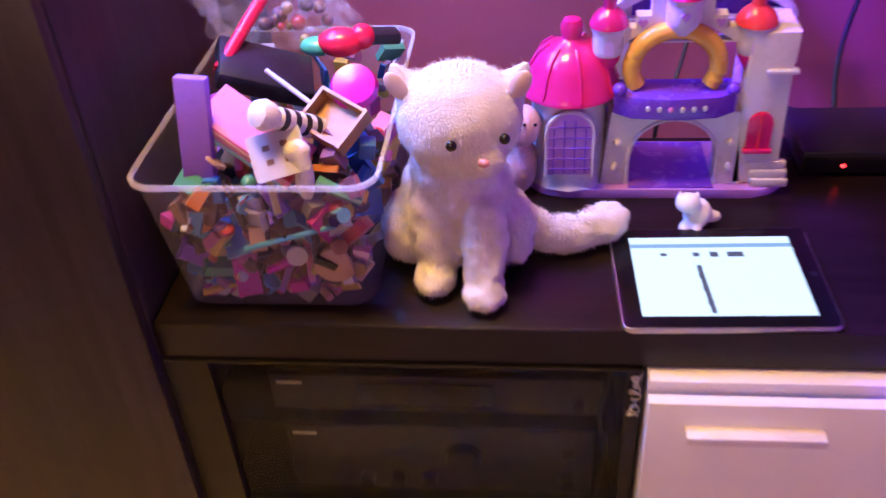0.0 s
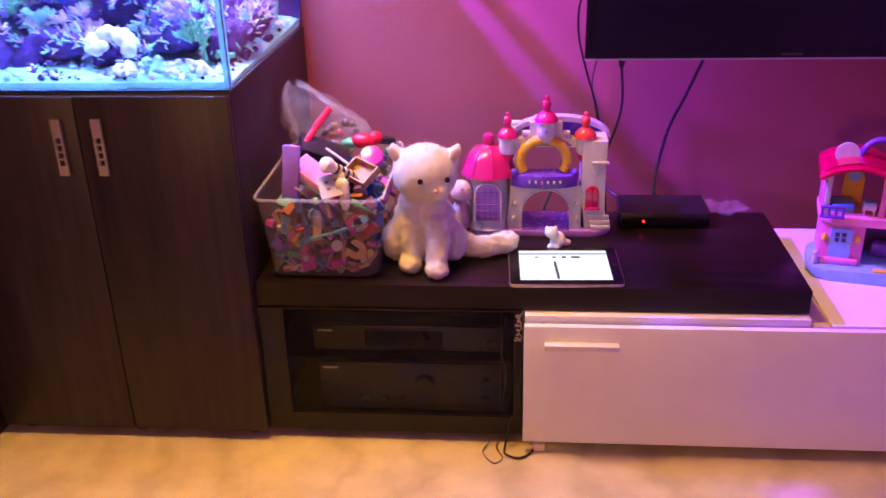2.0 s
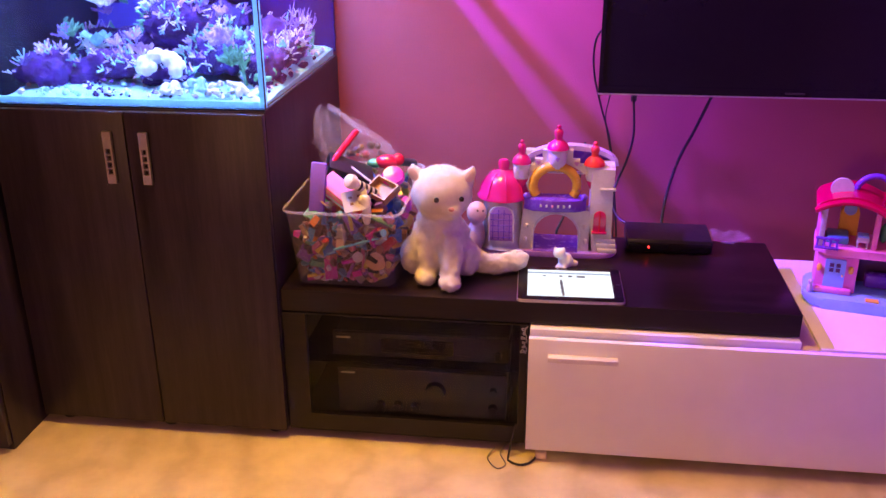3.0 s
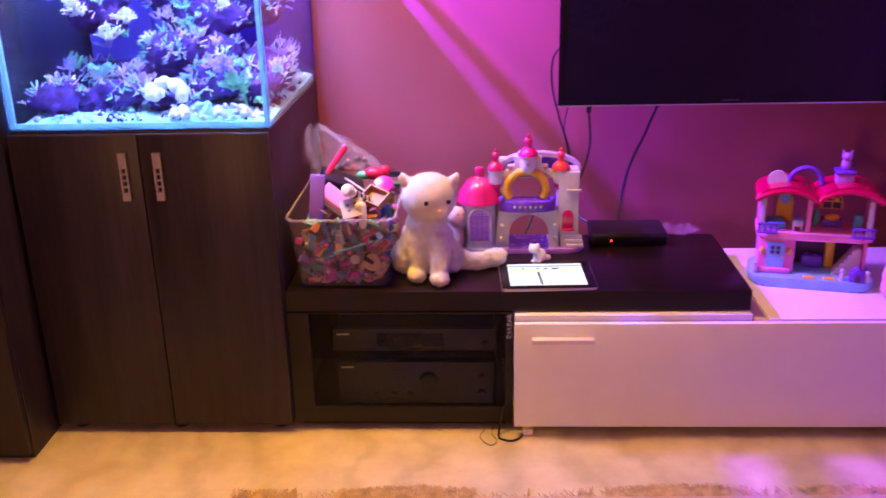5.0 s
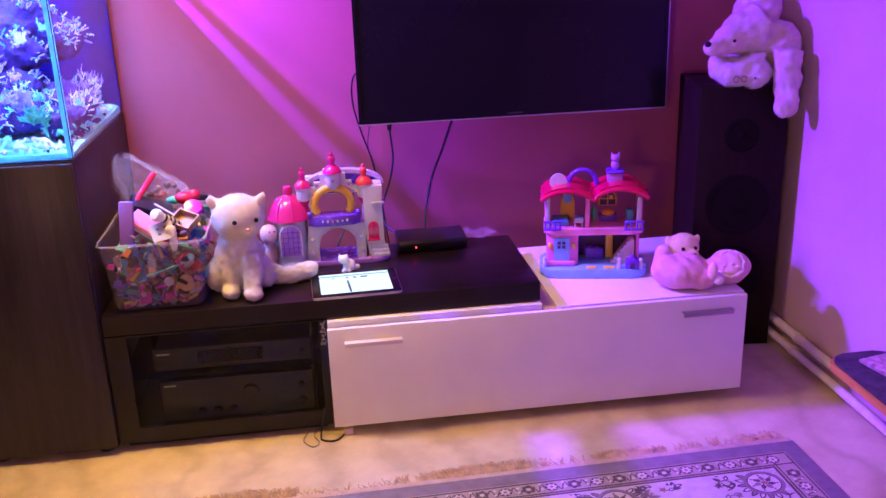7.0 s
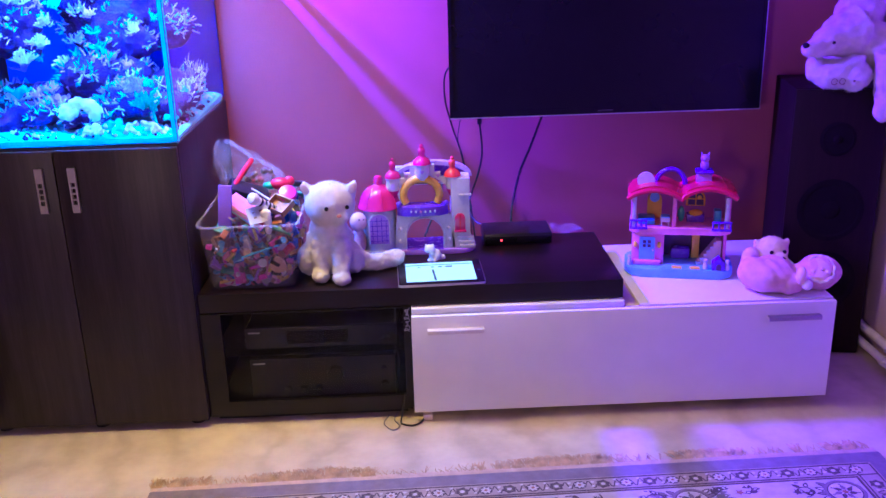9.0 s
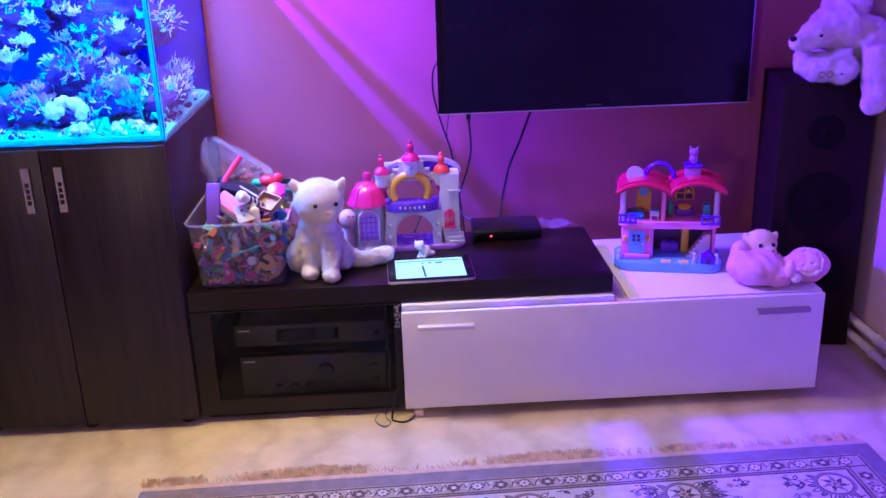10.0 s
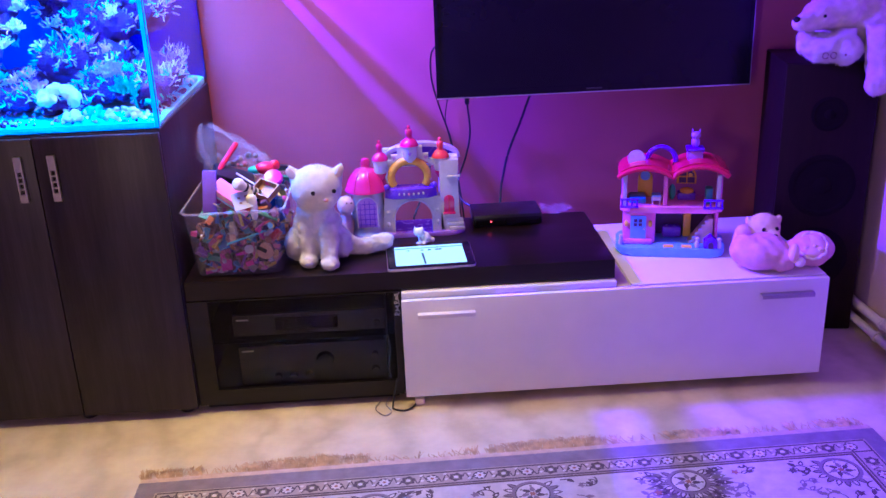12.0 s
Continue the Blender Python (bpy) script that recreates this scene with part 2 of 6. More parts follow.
def slab(bm, pts, lo, hi, axis="z", r=0.0, mi=0, m=None):
    """A flat outline pushed out between lo and hi along an axis. Outline pairs: (x, y), (x, z) or (y, z)."""
    def at(p, h):
        return {"z": (p[0], p[1], h), "y": (p[0], h, p[1]), "x": (h, p[0], p[1])}[axis]
    old = set(bm.faces)
    a = [bm.verts.new(at(p, lo)) for p in pts]
    b = [bm.verts.new(at(p, hi)) for p in pts]
    n = len(pts)
    fa, fb = bm.faces.new(a[::-1]), bm.faces.new(b)
    for k in range(n):
        bm.faces.new((a[k], a[(k + 1) % n], b[(k + 1) % n], b[k]))
    if r:
        bmesh.ops.bevel(bm, geom=list(fa.edges) + list(fb.edges), offset=r, segments=2, affect="EDGES", profile=0.5)
    fresh = [f for f in bm.faces if f not in old]
    for f in fresh:
        f.material_index = mi
    if m is not None:
        bmesh.ops.transform(bm, matrix=m, verts=list({v for f in fresh for v in f.verts}))
    return bm


def frame_slab(bm, outer, inner, lo, hi, axis="y", mi=0):
    """A wall with a hole: two outlines with the same number of points."""
    def at(p, h):
        return {"z": (p[0], p[1], h), "y": (p[0], h, p[1]), "x": (h, p[0], p[1])}[axis]
    n = len(outer)
    oa, ob_, ia, ib = [[bm.verts.new(at(p, h)) for p in o] for o, h in ((outer, lo), (outer, hi), (inner, lo), (inner, hi))]
    for k in range(n):
        j = (k + 1) % n
        for q in ((oa[k], oa[j], ia[j], ia[k]), (ob_[k], ib[k], ib[j], ob_[j]), (oa[k], ob_[k], ob_[j], oa[j]), (ia[k], ia[j], ib[j], ib[k])):
            bm.faces.new(q).material_index = mi
    return bm


def smooth_line(pts, n=8):
    """Points along a smooth curve through pts."""
    P = [Vector(p) for p in pts]
    P = [2 * P[0] - P[1]] + P + [2 * P[-1] - P[-2]]
    out = []
    for a, b, c, d in zip(P, P[1:], P[2:], P[3:]):
        for k in range(n):
            t = k / n
            out.append(0.5 * (2 * b + (c - a) * t + (2 * a - 5 * b + 4 * c - d) * t * t + (3 * b - a - 3 * c + d) * t ** 3))
    return out + [P[-2]]


def tube(bm, pts, r, seg=8, taper=1.0, mi=0):
    """A round tube along points."""
    pts = [Vector(p) for p in pts]
    rings = []
    up = Vector((0.3, 0.2, 1)).normalized()
    for k, p in enumerate(pts):
        d = (pts[min(k + 1, len(pts) - 1)] - pts[max(k - 1, 0)]).normalized()
        s = d.cross(up)
        if s.length < 0.05:
            s = d.cross(Vector((1, 0, 0)))
        s.normalize()
        t = s.cross(d)
        rr = r * (1 + (taper - 1) * k / (len(pts) - 1))
        rings.append([bm.verts.new(p + rr * (math.cos(2 * math.pi * i / seg) * s + math.sin(2 * math.pi * i / seg) * t)) for i in range(seg)])
    fresh = []
    for a, b in zip(rings, rings[1:]):
        for i in range(seg):
            fresh.append(bm.faces.new((a[i], a[(i + 1) % seg], b[(i + 1) % seg], b[i])))
    fresh += [bm.faces.new(rings[0][::-1]), bm.faces.new(rings[-1])]
    for f in fresh:
        f.material_index = mi
    return bm


def arc(cx, cz, rx, rz, a0, a1, n):
    return [(cx + rx * math.cos(radians(a0 + (a1 - a0) * k / n)), cz + rz * math.sin(radians(a0 + (a1 - a0) * k / n))) for k in range(n + 1)]


def rounded(x0, x1, y0, y1, r, n=5):
    return (arc(x1 - r, y0 + r, r, r, -90, 0, n) + arc(x1 - r, y1 - r, r, r, 0, 90, n)
            + arc(x0 + r, y1 - r, r, r, 90, 180, n) + arc(x0 + r, y0 + r, r, r, 180, 270, n))


def merged(bm, voxel=0.006, rounds=3):
    """Melts overlapping lumps into one closed skin."""
    me = bpy.data.meshes.new("lump")
    bm.to_mesh(me)
    bm.free()
    ob = new("lump", me)
    rm = ob.modifiers.new("r", "REMESH")
    rm.mode, rm.voxel_size = "VOXEL", voxel
    sm = ob.modifiers.new("s", "SMOOTH")
    sm.factor, sm.iterations = 0.5, rounds
    done = bpy.data.meshes.new_from_object(ob.evaluated_get(bpy.context.evaluated_depsgraph_get()))
    bpy.data.objects.remove(ob)
    out = bmesh.new()
    out.from_mesh(done)
    return out


def furry(bm, length=0.008, count=5000, width=0.0012, seed=1, down=0.35):
    """Adds short tufts that stand off the skin."""
    rnd = random.Random(seed)
    faces = bm.faces[:]
    for f in rnd.choices(faces, [f.calc_area() for f in faces], k=count):
        n = f.normal
        c = f.calc_center_median()
        j = Vector((rnd.uniform(-1, 1), rnd.uniform(-1, 1), rnd.uniform(-1, 1) - down))
        lie = Vector((0.35 * noise.noise(c * 25), 0.35 * noise.noise(c * 25 + Vector((5, 0, 0))), -0.9)) + 0.45 * j
        lie -= n * lie.dot(n)
        d = (0.42 * n + lie).normalized() * length * rnd.uniform(0.6, 1.3)
        s = n.cross(j)
        if s.length < 1e-4:
            continue
        s = s.normalized() * width
        c = c - n * 0.001
        bm.faces.new([bm.verts.new(c - s), bm.verts.new(c + s), bm.verts.new(c + d)])
    return bm


def plush(name, bm, mats, base, label, category, names):
    """A soft toy: its skin is one part, and each stitched or glued piece a part of its own."""
    t = thing(name, base, label, category)
    seen, pieces = set(), []
    for f in bm.faces:
        if f.material_index not in names or f in seen:
            continue
        stack, island = [f], []
        seen.add(f)
        while stack:
            g = stack.pop()
            island.append(g)
            for e in g.edges:
                for h in e.link_faces:
                    if h not in seen:
                        seen.add(h)
                        stack.append(h)
        pieces.append(island)
    for island in pieces:
        b, at, mi = B(), {}, island[0].material_index
        for g in island:
            for v in g.verts:
                if v not in at:
                    at[v] = b.verts.new(v.co)
            b.faces.new([at[v] for v in g.verts])
        part(names[mi], b, mats[mi], t)
    bmesh.ops.delete(bm, geom=list(seen), context="FACES")
    part("body", bm, mats, t)
    return t


# ---- room ----
def setting(name, bm, mat, label, category):
    return solid(name, bm, mat, (0, 0, 0), label, category, kind="structure", smooth=False)


setting("floor", box(B(), -2.6, 1.85, -3.2, 1.78, -0.12, 0.0), M_FLOOR, "cream marbled vinyl floor", "floor")
setting("wall_north", box(B(), -2.6, 1.85, 1.662, 1.78, 0.0, 2.5), M_CORAL_WALL, "coral red painted wall behind the television", "wall")
setting("wall_east", box(B(), 1.752, 1.85, -3.1, 1.66, 0.0, 2.5), M_PALE_WALL, "pale pink rough plaster wall", "wall")
setting("wall_west", box(B(), -2.6, -2.5, -3.1, 1.66, 0.0, 2.5), M_PALE_WALL, "pale pink rough plaster wall", "wall")
setting("wall_south", box(B(), -2.6, 1.85, -3.2, -3.1, 0.0, 2.5), M_PALE_WALL, "pale pink rough plaster wall", "wall")
setting("ceiling", box(B(), -2.6, 1.85, -3.2, 1.78, 2.5, 2.6), M_CEIL, "plain white ceiling", "ceiling")


# ---- tall cabinet and aquarium cabinet ----
M_HIFI = plain("charcoal_metal_front", (0.036, 0.034, 0.033), 0.38, 0.3, 0.15, 12, 0.1)


def tall_cabinet():
    t = thing("tall_cabinet", (-1.25, 1.2, 0), "tall dark wenge cabinet beside the aquarium", "cabinet")
    part("body", box(B(), -1.50, -1.018, 0.822, 1.655, 0.0, 1.95, 0.002), M_WENGE, t)
    part("door", box(B(), -1.498, -1.020, 0.802, 0.820, 0.02, 1.94, 0.002), M_WENGE, t)


def bar_handle(parent, x):
    b = frame_slab(B(), [(x - 0.010, 0.668), (x + 0.010, 0.668), (x + 0.010, 0.789), (x - 0.010, 0.789)],
                   [(x - 0.0055, 0.672), (x + 0.0055, 0.672), (x + 0.0055, 0.785), (x - 0.0055, 0.785)], 0.935, 0.943)
    for z0, z1 in ((0.671, 0.690), (0.702, 0.706), (0.718, 0.722), (0.734, 0.738), (0.750, 0.786)):
        box(b, x - 0.0065, x + 0.0065, 0.9355, 0.9425, z0, z1)
    box(b, x - 0.005, x + 0.005, 0.942, 0.951, 0.674, 0.684)
    box(b, x - 0.005, x + 0.005, 0.942, 0.951, 0.772, 0.782)
    part("handle", b, M_ALU, parent, "silver bar handle with square holes", smooth=False)


def aquarium_cabinet():
    t = thing("aquarium_cabinet", (-0.68, 1.3, 0), "dark wenge cabinet with two doors under the aquarium", "cabinet")
    part("body", box(B(), -1.006, -0.357, 0.970, 1.655, 0.022, 0.835, 0.0015), M_WENGE, t)
    for x0, x1, hx in ((-1.005, -0.6825, -0.719), (-0.6795, -0.358, -0.634)):
        d = part("door", box(B(), x0, x1, 0.950, 0.9685, 0.024, 0.832, 0.0015), M_WENGE, t)
        bar_handle(d, hx)
    for x in (-0.96, -0.68, -0.40):
        for y in (1.0, 1.6):
            part("foot", rod(B(), (x, y, 0), (x, y, 0.023), 0.022), M_BLACK, t)


def tv_bench():
    t = thing("media_cabinet", (-0.06, 1.2, 0), "black-brown media cabinet with a clear glass door", "cabinet")
    part("side_panel", box(B(), -0.354, -0.334, 0.985, 1.470, 0.020, 0.350), M_BLACKWOOD, t)
    part("side_panel", box(B(), 0.218, 0.238, 0.985, 1.470, 0.020, 0.350), M_BLACKWOOD, t)
    part("bottom_panel", box(B(), -0.334, 0.218, 0.985, 1.470, 0.020, 0.042), M_BLACKWOOD, t)
    part("back_panel", box(B(), -0.334, 0.218, 1.455, 1.470, 0.042, 0.350), M_BLACKWOOD, t)
    part("plinth", box(B(), -0.34, 0.22, 1.0, 1.45, 0.0, 0.020), M_MATT, t)
    d = part("door", frame_slab(B(), [(-0.354, 0.024), (0.236, 0.024), (0.236, 0.347), (-0.354, 0.347)],
                                [(-0.297, 0.070), (0.218, 0.070), (0.218, 0.345), (-0.297, 0.345)], 0.967, 0.984), M_BLACKWOOD, t, smooth=False)
    part("pane", box(B(), -0.299, 0.220, 0.9765, 0.9795, 0.068, 0.346), M_DOORGLASS, d, "clear glass pane")
    part("shelf", box(B(), -0.333, 0.217, 1.005, 1.44, 0.198, 0.204), M_SHELFGLASS, t, "thin glass shelf")


def hifi(name, x0, x1, z0, z1, label, knobs):
    t = thing(name, ((x0 + x1) / 2, 1.2, z0), label, "hi-fi")
    part("case", box(B(), x0 + 0.006, x1 - 0.006, 1.030, 1.33, z0 + 0.008, z1, 0.002), M_BLACK, t)
    part("front_panel", box(B(), x0, x1, 1.018, 1.032, z0 + 0.008, z1, 0.003), M_HIFI, t)
    part("maker_plate", box(B(), x0 + 0.010, x0 + 0.044, 1.0165, 1.0185, z1 - 0.016, z1 - 0.012), M_ALU, t, "small silver plate")
    for x, z, r in knobs:
        part("knob", rod(B(), (x, 1.019, z), (x, 1.003, z), r, r * 0.9, 20), M_BLACK, t)
    if len(knobs) < 2:
        part("display_window", box(B(), x0 + 0.12, x0 + 0.30, 1.0165, 1.019, z0 + 0.022, z1 - 0.012), M_SCREEN_OFF, t)
    for x in (x0 + 0.05, x1 - 0.05):
        for y in (1.06, 1.29):
            part("foot", rod(B(), (x, y, z0), (x, y, z0 + 0.009), 0.014), M_BLACK, t)


def low_board():
    t = thing("low_sideboard", (0.85, 1.2, 0), "white melamine low sideboard with a long drop front", "sideboard")
    part("body", box(B(), 0.242, 1.446, 0.960, 1.470, 0.036, 0.316), M_WHITE, t)
    part("top_panel", box(B(), 0.890, 1.447, 0.951, 1.475, 0.317, 0.334, 0.001), M_WHITE, t)
    part("top_rail", box(B(), 0.242, 0.846, 0.951, 0.990, 0.317, 0.3465, 0.001), M_WHITE, t)
    part("edge_strip", box(B(), 0.848, 0.888, 0.951, 1.475, 0.317, 0.330, 0.001), M_CREAM, t, "cream edge strip")
    f = part("drop_front", box(B(), 0.240, 1.448, 0.930, 0.946, 0.031, 0.331, 0.0015), M_WHITE, t)
    for x0, x1, mat, lab in ((0.285, 0.444, M_PIPE, "white lacquered grip bar"), (1.252, 1.402, M_STEEL, "grey steel grip bar")):
        b = box(B(), x0, x1, 0.910, 0.914, 0.283, 0.295, 0.001)
        box(b, x0, x1, 0.913, 0.930, 0.291, 0.295, 0.001)
        part("handle", b, mat, f, lab)
    part("plinth", box(B(), 0.30, 1.30, 1.0, 1.42, 0.0, 0.036), M_MATT, t, "recessed black plinth")


def dark_worktop():
    t = thing("dark_worktop", (0.25, 1.2, 0.350), "thick dark wenge board lying across both low cabinets", "worktop")
    part("board", box(B(), -0.354, 0.843, 0.974, 1.41, 0.350, 0.405, 0.0015), M_WENGE_X, t)
    part("front_edge_band", box(B(), -0.354, 0.845, 0.972, 0.9735, 0.3505, 0.4045), M_WENGE_X, t)
    part("side_edge_band", box(B(), 0.8435, 0.845, 0.974, 1.41, 0.3505, 0.4045), M_BLACKWOOD, t)


tall_cabinet()
aquarium_cabinet()
tv_bench()
hifi("disc_player", -0.245, 0.195, 0.204, 0.277, "charcoal disc player on the glass shelf", [(0.165, 0.235, 0.010)])
hifi("amplifier", -0.238, 0.188, 0.042, 0.178, "charcoal amplifier with knobs under the glass shelf",
     [(-0.13, 0.078, 0.012), (-0.085, 0.078, 0.012), (-0.04, 0.078, 0.012), (0.01, 0.125, 0.026), (0.155, 0.085, 0.012), (0.155, 0.135, 0.009)])
low_board()
dark_worktop()


# ---- television ----
def television():
    t = thing("television", (0.893, 1.56, 0.78), "black flat television hanging on the wall, switched off", "television")
    part("case", box(B(), 0.392, 1.394, 1.516, 1.556, 0.782, 1.382, 0.004), M_BLACK, t)
    part("bezel", frame_slab(B(), [(0.387, 0.776), (1.399, 0.776), (1.399, 1.388), (0.387, 1.388)],
                             [(0.397, 0.796), (1.389, 0.796), (1.389, 1.378), (0.397, 1.378)], 1.510, 1.518), M_SCREEN_OFF, t, smooth=False)
    part("screen", box(B(), 0.396, 1.390, 1.513, 1.517, 0.795, 1.379), M_SCREEN_OFF, t, "dark glossy screen")
    b = box(B(), 0.387, 1.399, 1.509, 1.522, 0.7725, 0.7765)
    box(b, 1.399, 1.4015, 1.509, 1.530, 0.7725, 1.388)
    part("trim", b, M_ALU, t, "thin silver edge trim", smooth=False)
    part("maker_plate", box(B(), 0.868, 0.918, 1.5085, 1.511, 0.783, 0.788), M_HIFI, t)
    b = box(B(), 0.70, 1.09, 1.556, 1.60, 0.95, 1.25, 0.004)
    box(b, 0.78, 1.01, 1.60, 1.661, 1.02, 1.18, 0.004)
    part("wall_mount", b, M_MATT, t)


television()


def cable(name, pts, r, label, mat=None, category="cable"):
    b = tube(B(), smooth_line(pts, 8), r, 8)
    return solid(name, b, mat or M_CABLE, pts[-1], label, category)


cable("power_cable", [(0.41, 1.58, 0.95), (0.378, 1.60, 0.905), (0.376, 1.62, 0.82), (0.40, 1.635, 0.72), (0.427, 1.64, 0.63), (0.45, 1.63, 0.50), (0.47, 1.60, 0.30), (0.47, 1.58, 0.12)], 0.0030, "black power cable hanging behind the television")
cable("aerial_cable", [(0.435, 1.58, 0.80), (0.422, 1.60, 0.74), (0.416, 1.61, 0.68), (0.432, 1.61, 0.62), (0.45, 1.60, 0.50), (0.46, 1.55, 0.2)], 0.0018, "thin black aerial cable hanging from the television")
cable("signal_cable", [(0.489, 1.57, 0.80), (0.489, 1.60, 0.745), (0.496, 1.60, 0.64), (0.480, 1.60, 0.56), (0.459, 1.60, 0.50), (0.445, 1.56, 0.455), (0.47, 1.48, 0.428), (0.535, 1.45, 0.422), (0.56, 1.43, 0.43)], 0.0034, "black signal cable from television to set-top box")
cable("video_cable", [(0.710, 1.57, 0.80), (0.694, 1.60, 0.745), (0.665, 1.63, 0.65), (0.630, 1.64, 0.56), (0.605, 1.62, 0.47), (0.592, 1.58, 0.41), (0.59, 1.54, 0.34), (0.59, 1.52, 0.1)], 0.0042, "thick black video cable hanging behind the set-top box")
b = rod(B(), (0.489, 1.590, 0.765), (0.489, 1.602, 0.738), 0.008)
solid("cable_adapter", b, M_BLACK, (0.489, 1.595, 0.75), "small black plug adapter on the hanging cable", "adapter")


# ---- speaker and pipes ----
M_CONE = plain("grey_speaker_cone", (0.007, 0.0045, 0.004), 0.9, 0, 0.2, 30)
M_ASH = wood("black_ash_veneer", (0.009, 0.0045, 0.0035), (0.017, 0.008, 0.006), (14, 14, 0.9), 0.55)
for m in (M_CONE, M_ASH):
    m.node_tree.nodes["Principled BSDF"].inputs["Specular IOR Level"].default_value = 0.12


def tower_speaker():
    t = thing("tower_speaker", (1.5865, 1.417, 0), "tall black ash tower speaker in the corner", "speaker", turn=-10)
    p = lambda *a, **k: part(*a, place=False, **k)
    p("cabinet", box(B(), -0.1375, 0.1375, -0.135, 0.145, 0.0, 0.872, 0.004), M_ASH, t)
    p("baffle", box(B(), -0.1355, 0.1355, -0.145, -0.134, 0.004, 0.869, 0.003), M_ASH, t)
    for z, r in ((0.718, 0.050), (0.492, 0.094), (0.255, 0.094)):
        turn = pose(0, -0.145, z, 90)
        d = p("driver", lathe(B(), [(r, 0.0), (r, 0.002), (r * 0.88, 0.003), (r * 0.84, 0.0015), (r * 0.3, 0.0008), (r * 0.28, 0.003), (r * 0.1, 0.005)], (0, 0, 0), 32, turn), M_CONE, t)
        p("trim_ring", lathe(B(), [(r * 1.02, 0.0005), (r * 1.07, 0.0005), (r * 1.07, 0.002), (r * 1.02, 0.0022)], (0, 0, 0), 32, turn), M_CONE, d)


tower_speaker()


def heating_pipe(x, z, r, label):
    t = thing("heating_pipe", (x, 0, z), label, "pipe", "heating pipes")
    part("pipe", rod(B(), (x, -3.05, z), (x, 1.655, z), r, r, 16), M_PIPE, t)
    for y in (1.12, 0.1, -0.9, -1.9):
        b = lathe(B(), [(r + 0.001, -0.008), (r + 0.004, -0.008), (r + 0.004, 0.008), (r + 0.001, 0.008)], (0, 0, 0), 16, Matrix.Translation((x, y, z)) @ pose(0, 0, 0, 90))
        box(b, x, 1.752, y - 0.006, y + 0.006, z - 0.004, z + 0.004)
        part("clip", b, M_PIPE, t)


heating_pipe(1.728, 0.080, 0.014, "upper white painted heating pipe along the wall")
heating_pipe(1.716, 0.036, 0.013, "lower white painted heating pipe along the wall")


# ---- reef aquarium ----
def aquarium():
    x0, x1, y0, y1, z0, z1 = -1.004, -0.357, 0.972, 1.646, 0.840, 1.420
    t = thing("aquarium", (-0.68, 1.31, 0.836), "glass reef aquarium under strong blue lamps", "aquarium")
    g = 0.010
    # Unseen lid added to keep the violet lamp's direct light out.
    part("light_block_pane", box(B(), x0, x1, y0, y1, z1 + 0.001, z1 + 0.007), M_GLASS, t)
    part("base_mat", box(B(), x0, x1, y0, y1, 0.836, z0 - 0.0005), M_BLACK, t)
    part("floor_pane", box(B(), x0 + 0.02, x1 - 0.02, y0 + 0.03, y1 - 0.02, z0, z0 + g), M_FLOORPANE, t)
    for name, a in (("front_pane", (x0, x1, y0, y0 + g)), ("side_pane", (x0, x0 + g, y0 + g + 0.011, y1 - 0.012)), ("side_pane", (x1 - g, x1, y0 + g + 0.011, y1 - 0.012))):
        pane = part(name, box(B(), *a, z0, z1), M_GLASS if name == "front_pane" else M_SIDEGLASS, t)
        pane.visible_shadow = name == "front_pane"
    part("back_pane", box(B(), x0, x1, y1 - 0.010, y1, z0 + g + 0.001, z1), M_BACKPANE, t, "deep blue back pane")
    for x in (x0 + 0.0005, x1 - 0.0125):
        part("silicone_seam", box(B(), x, x + 0.012, y0 + g + 0.0005, y0 + g + 0.0105, z0 + 0.002, z1 - 0.002), M_SILICONE, t)
    part("silicone_seam", box(B(), x0 + 0.014, x1 - 0.014, y0 + g + 0.0005, y0 + g + 0.007, z0 + 0.001, z0 + 0.015), M_SILICONE, t)
    b = box(B(), -0.366, -0.356, 0.98, 1.64, 1.461, 1.471)
    for y in (0.985, 1.635):
        box(b, -0.366, -0.356, y - 0.006, y + 0.006, 1.427, 1.461)
    part("rim_rail", b, M_BLACK, t)
    part("overflow_box", box(B(), -0.990, -0.80, 1.50, 1.63, z0 + g + 0.002, 1.40, 0.004), M_OVERFLOW, t, "blue-lilac overflow column")
    bm = B()
    n = 26
    vs = [[bm.verts.new((x0 + 0.012 + (x1 - x0 - 0.024) * i / n, y0 + 0.019 + (y1 - y0 - 0.034) * j / n,
                         z0 + (0.008 if j == 0 or i in (0, n) else 0.016) + 0.006 * noise.noise((i * 0.35, j * 0.35, 2)) * (j > 0) + 0.012 * j / n)) for j in range(n + 1)] for i in range(n + 1)]
    for i in range(n):
        for j in range(n):
            bm.faces.new((vs[i][j], vs[i + 1][j], vs[i + 1][j + 1], vs[i][j + 1]))
    rim = [vs[i][0] for i in range(n + 1)]
    low = [bm.verts.new((v.co.x, v.co.y, z0 + 0.0015)) for v in rim]
    for a, b2, c, d in zip(rim, rim[1:], low[1:], low):
        bm.faces.new((a, b2, c, d))
    rim = [vs[n][j] for j in range(n + 1)]
    low = [bm.verts.new((v.co.x, v.co.y, z0 + 0.0015)) for v in rim]
    for a, b2, c, d in zip(rim, rim[1:], low[1:], low):
        bm.faces.new((a, b2, c, d))
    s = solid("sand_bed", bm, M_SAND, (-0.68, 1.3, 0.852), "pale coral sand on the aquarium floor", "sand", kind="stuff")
    lamp = thing("reef_lamp", (-0.68, 1.35, 1.78), "black reef lamp above the aquarium", "lamp")
    part("housing", box(B(), -0.90, -0.46, 1.15, 1.55, 1.785, 1.83, 0.006), M_BLACK, lamp)
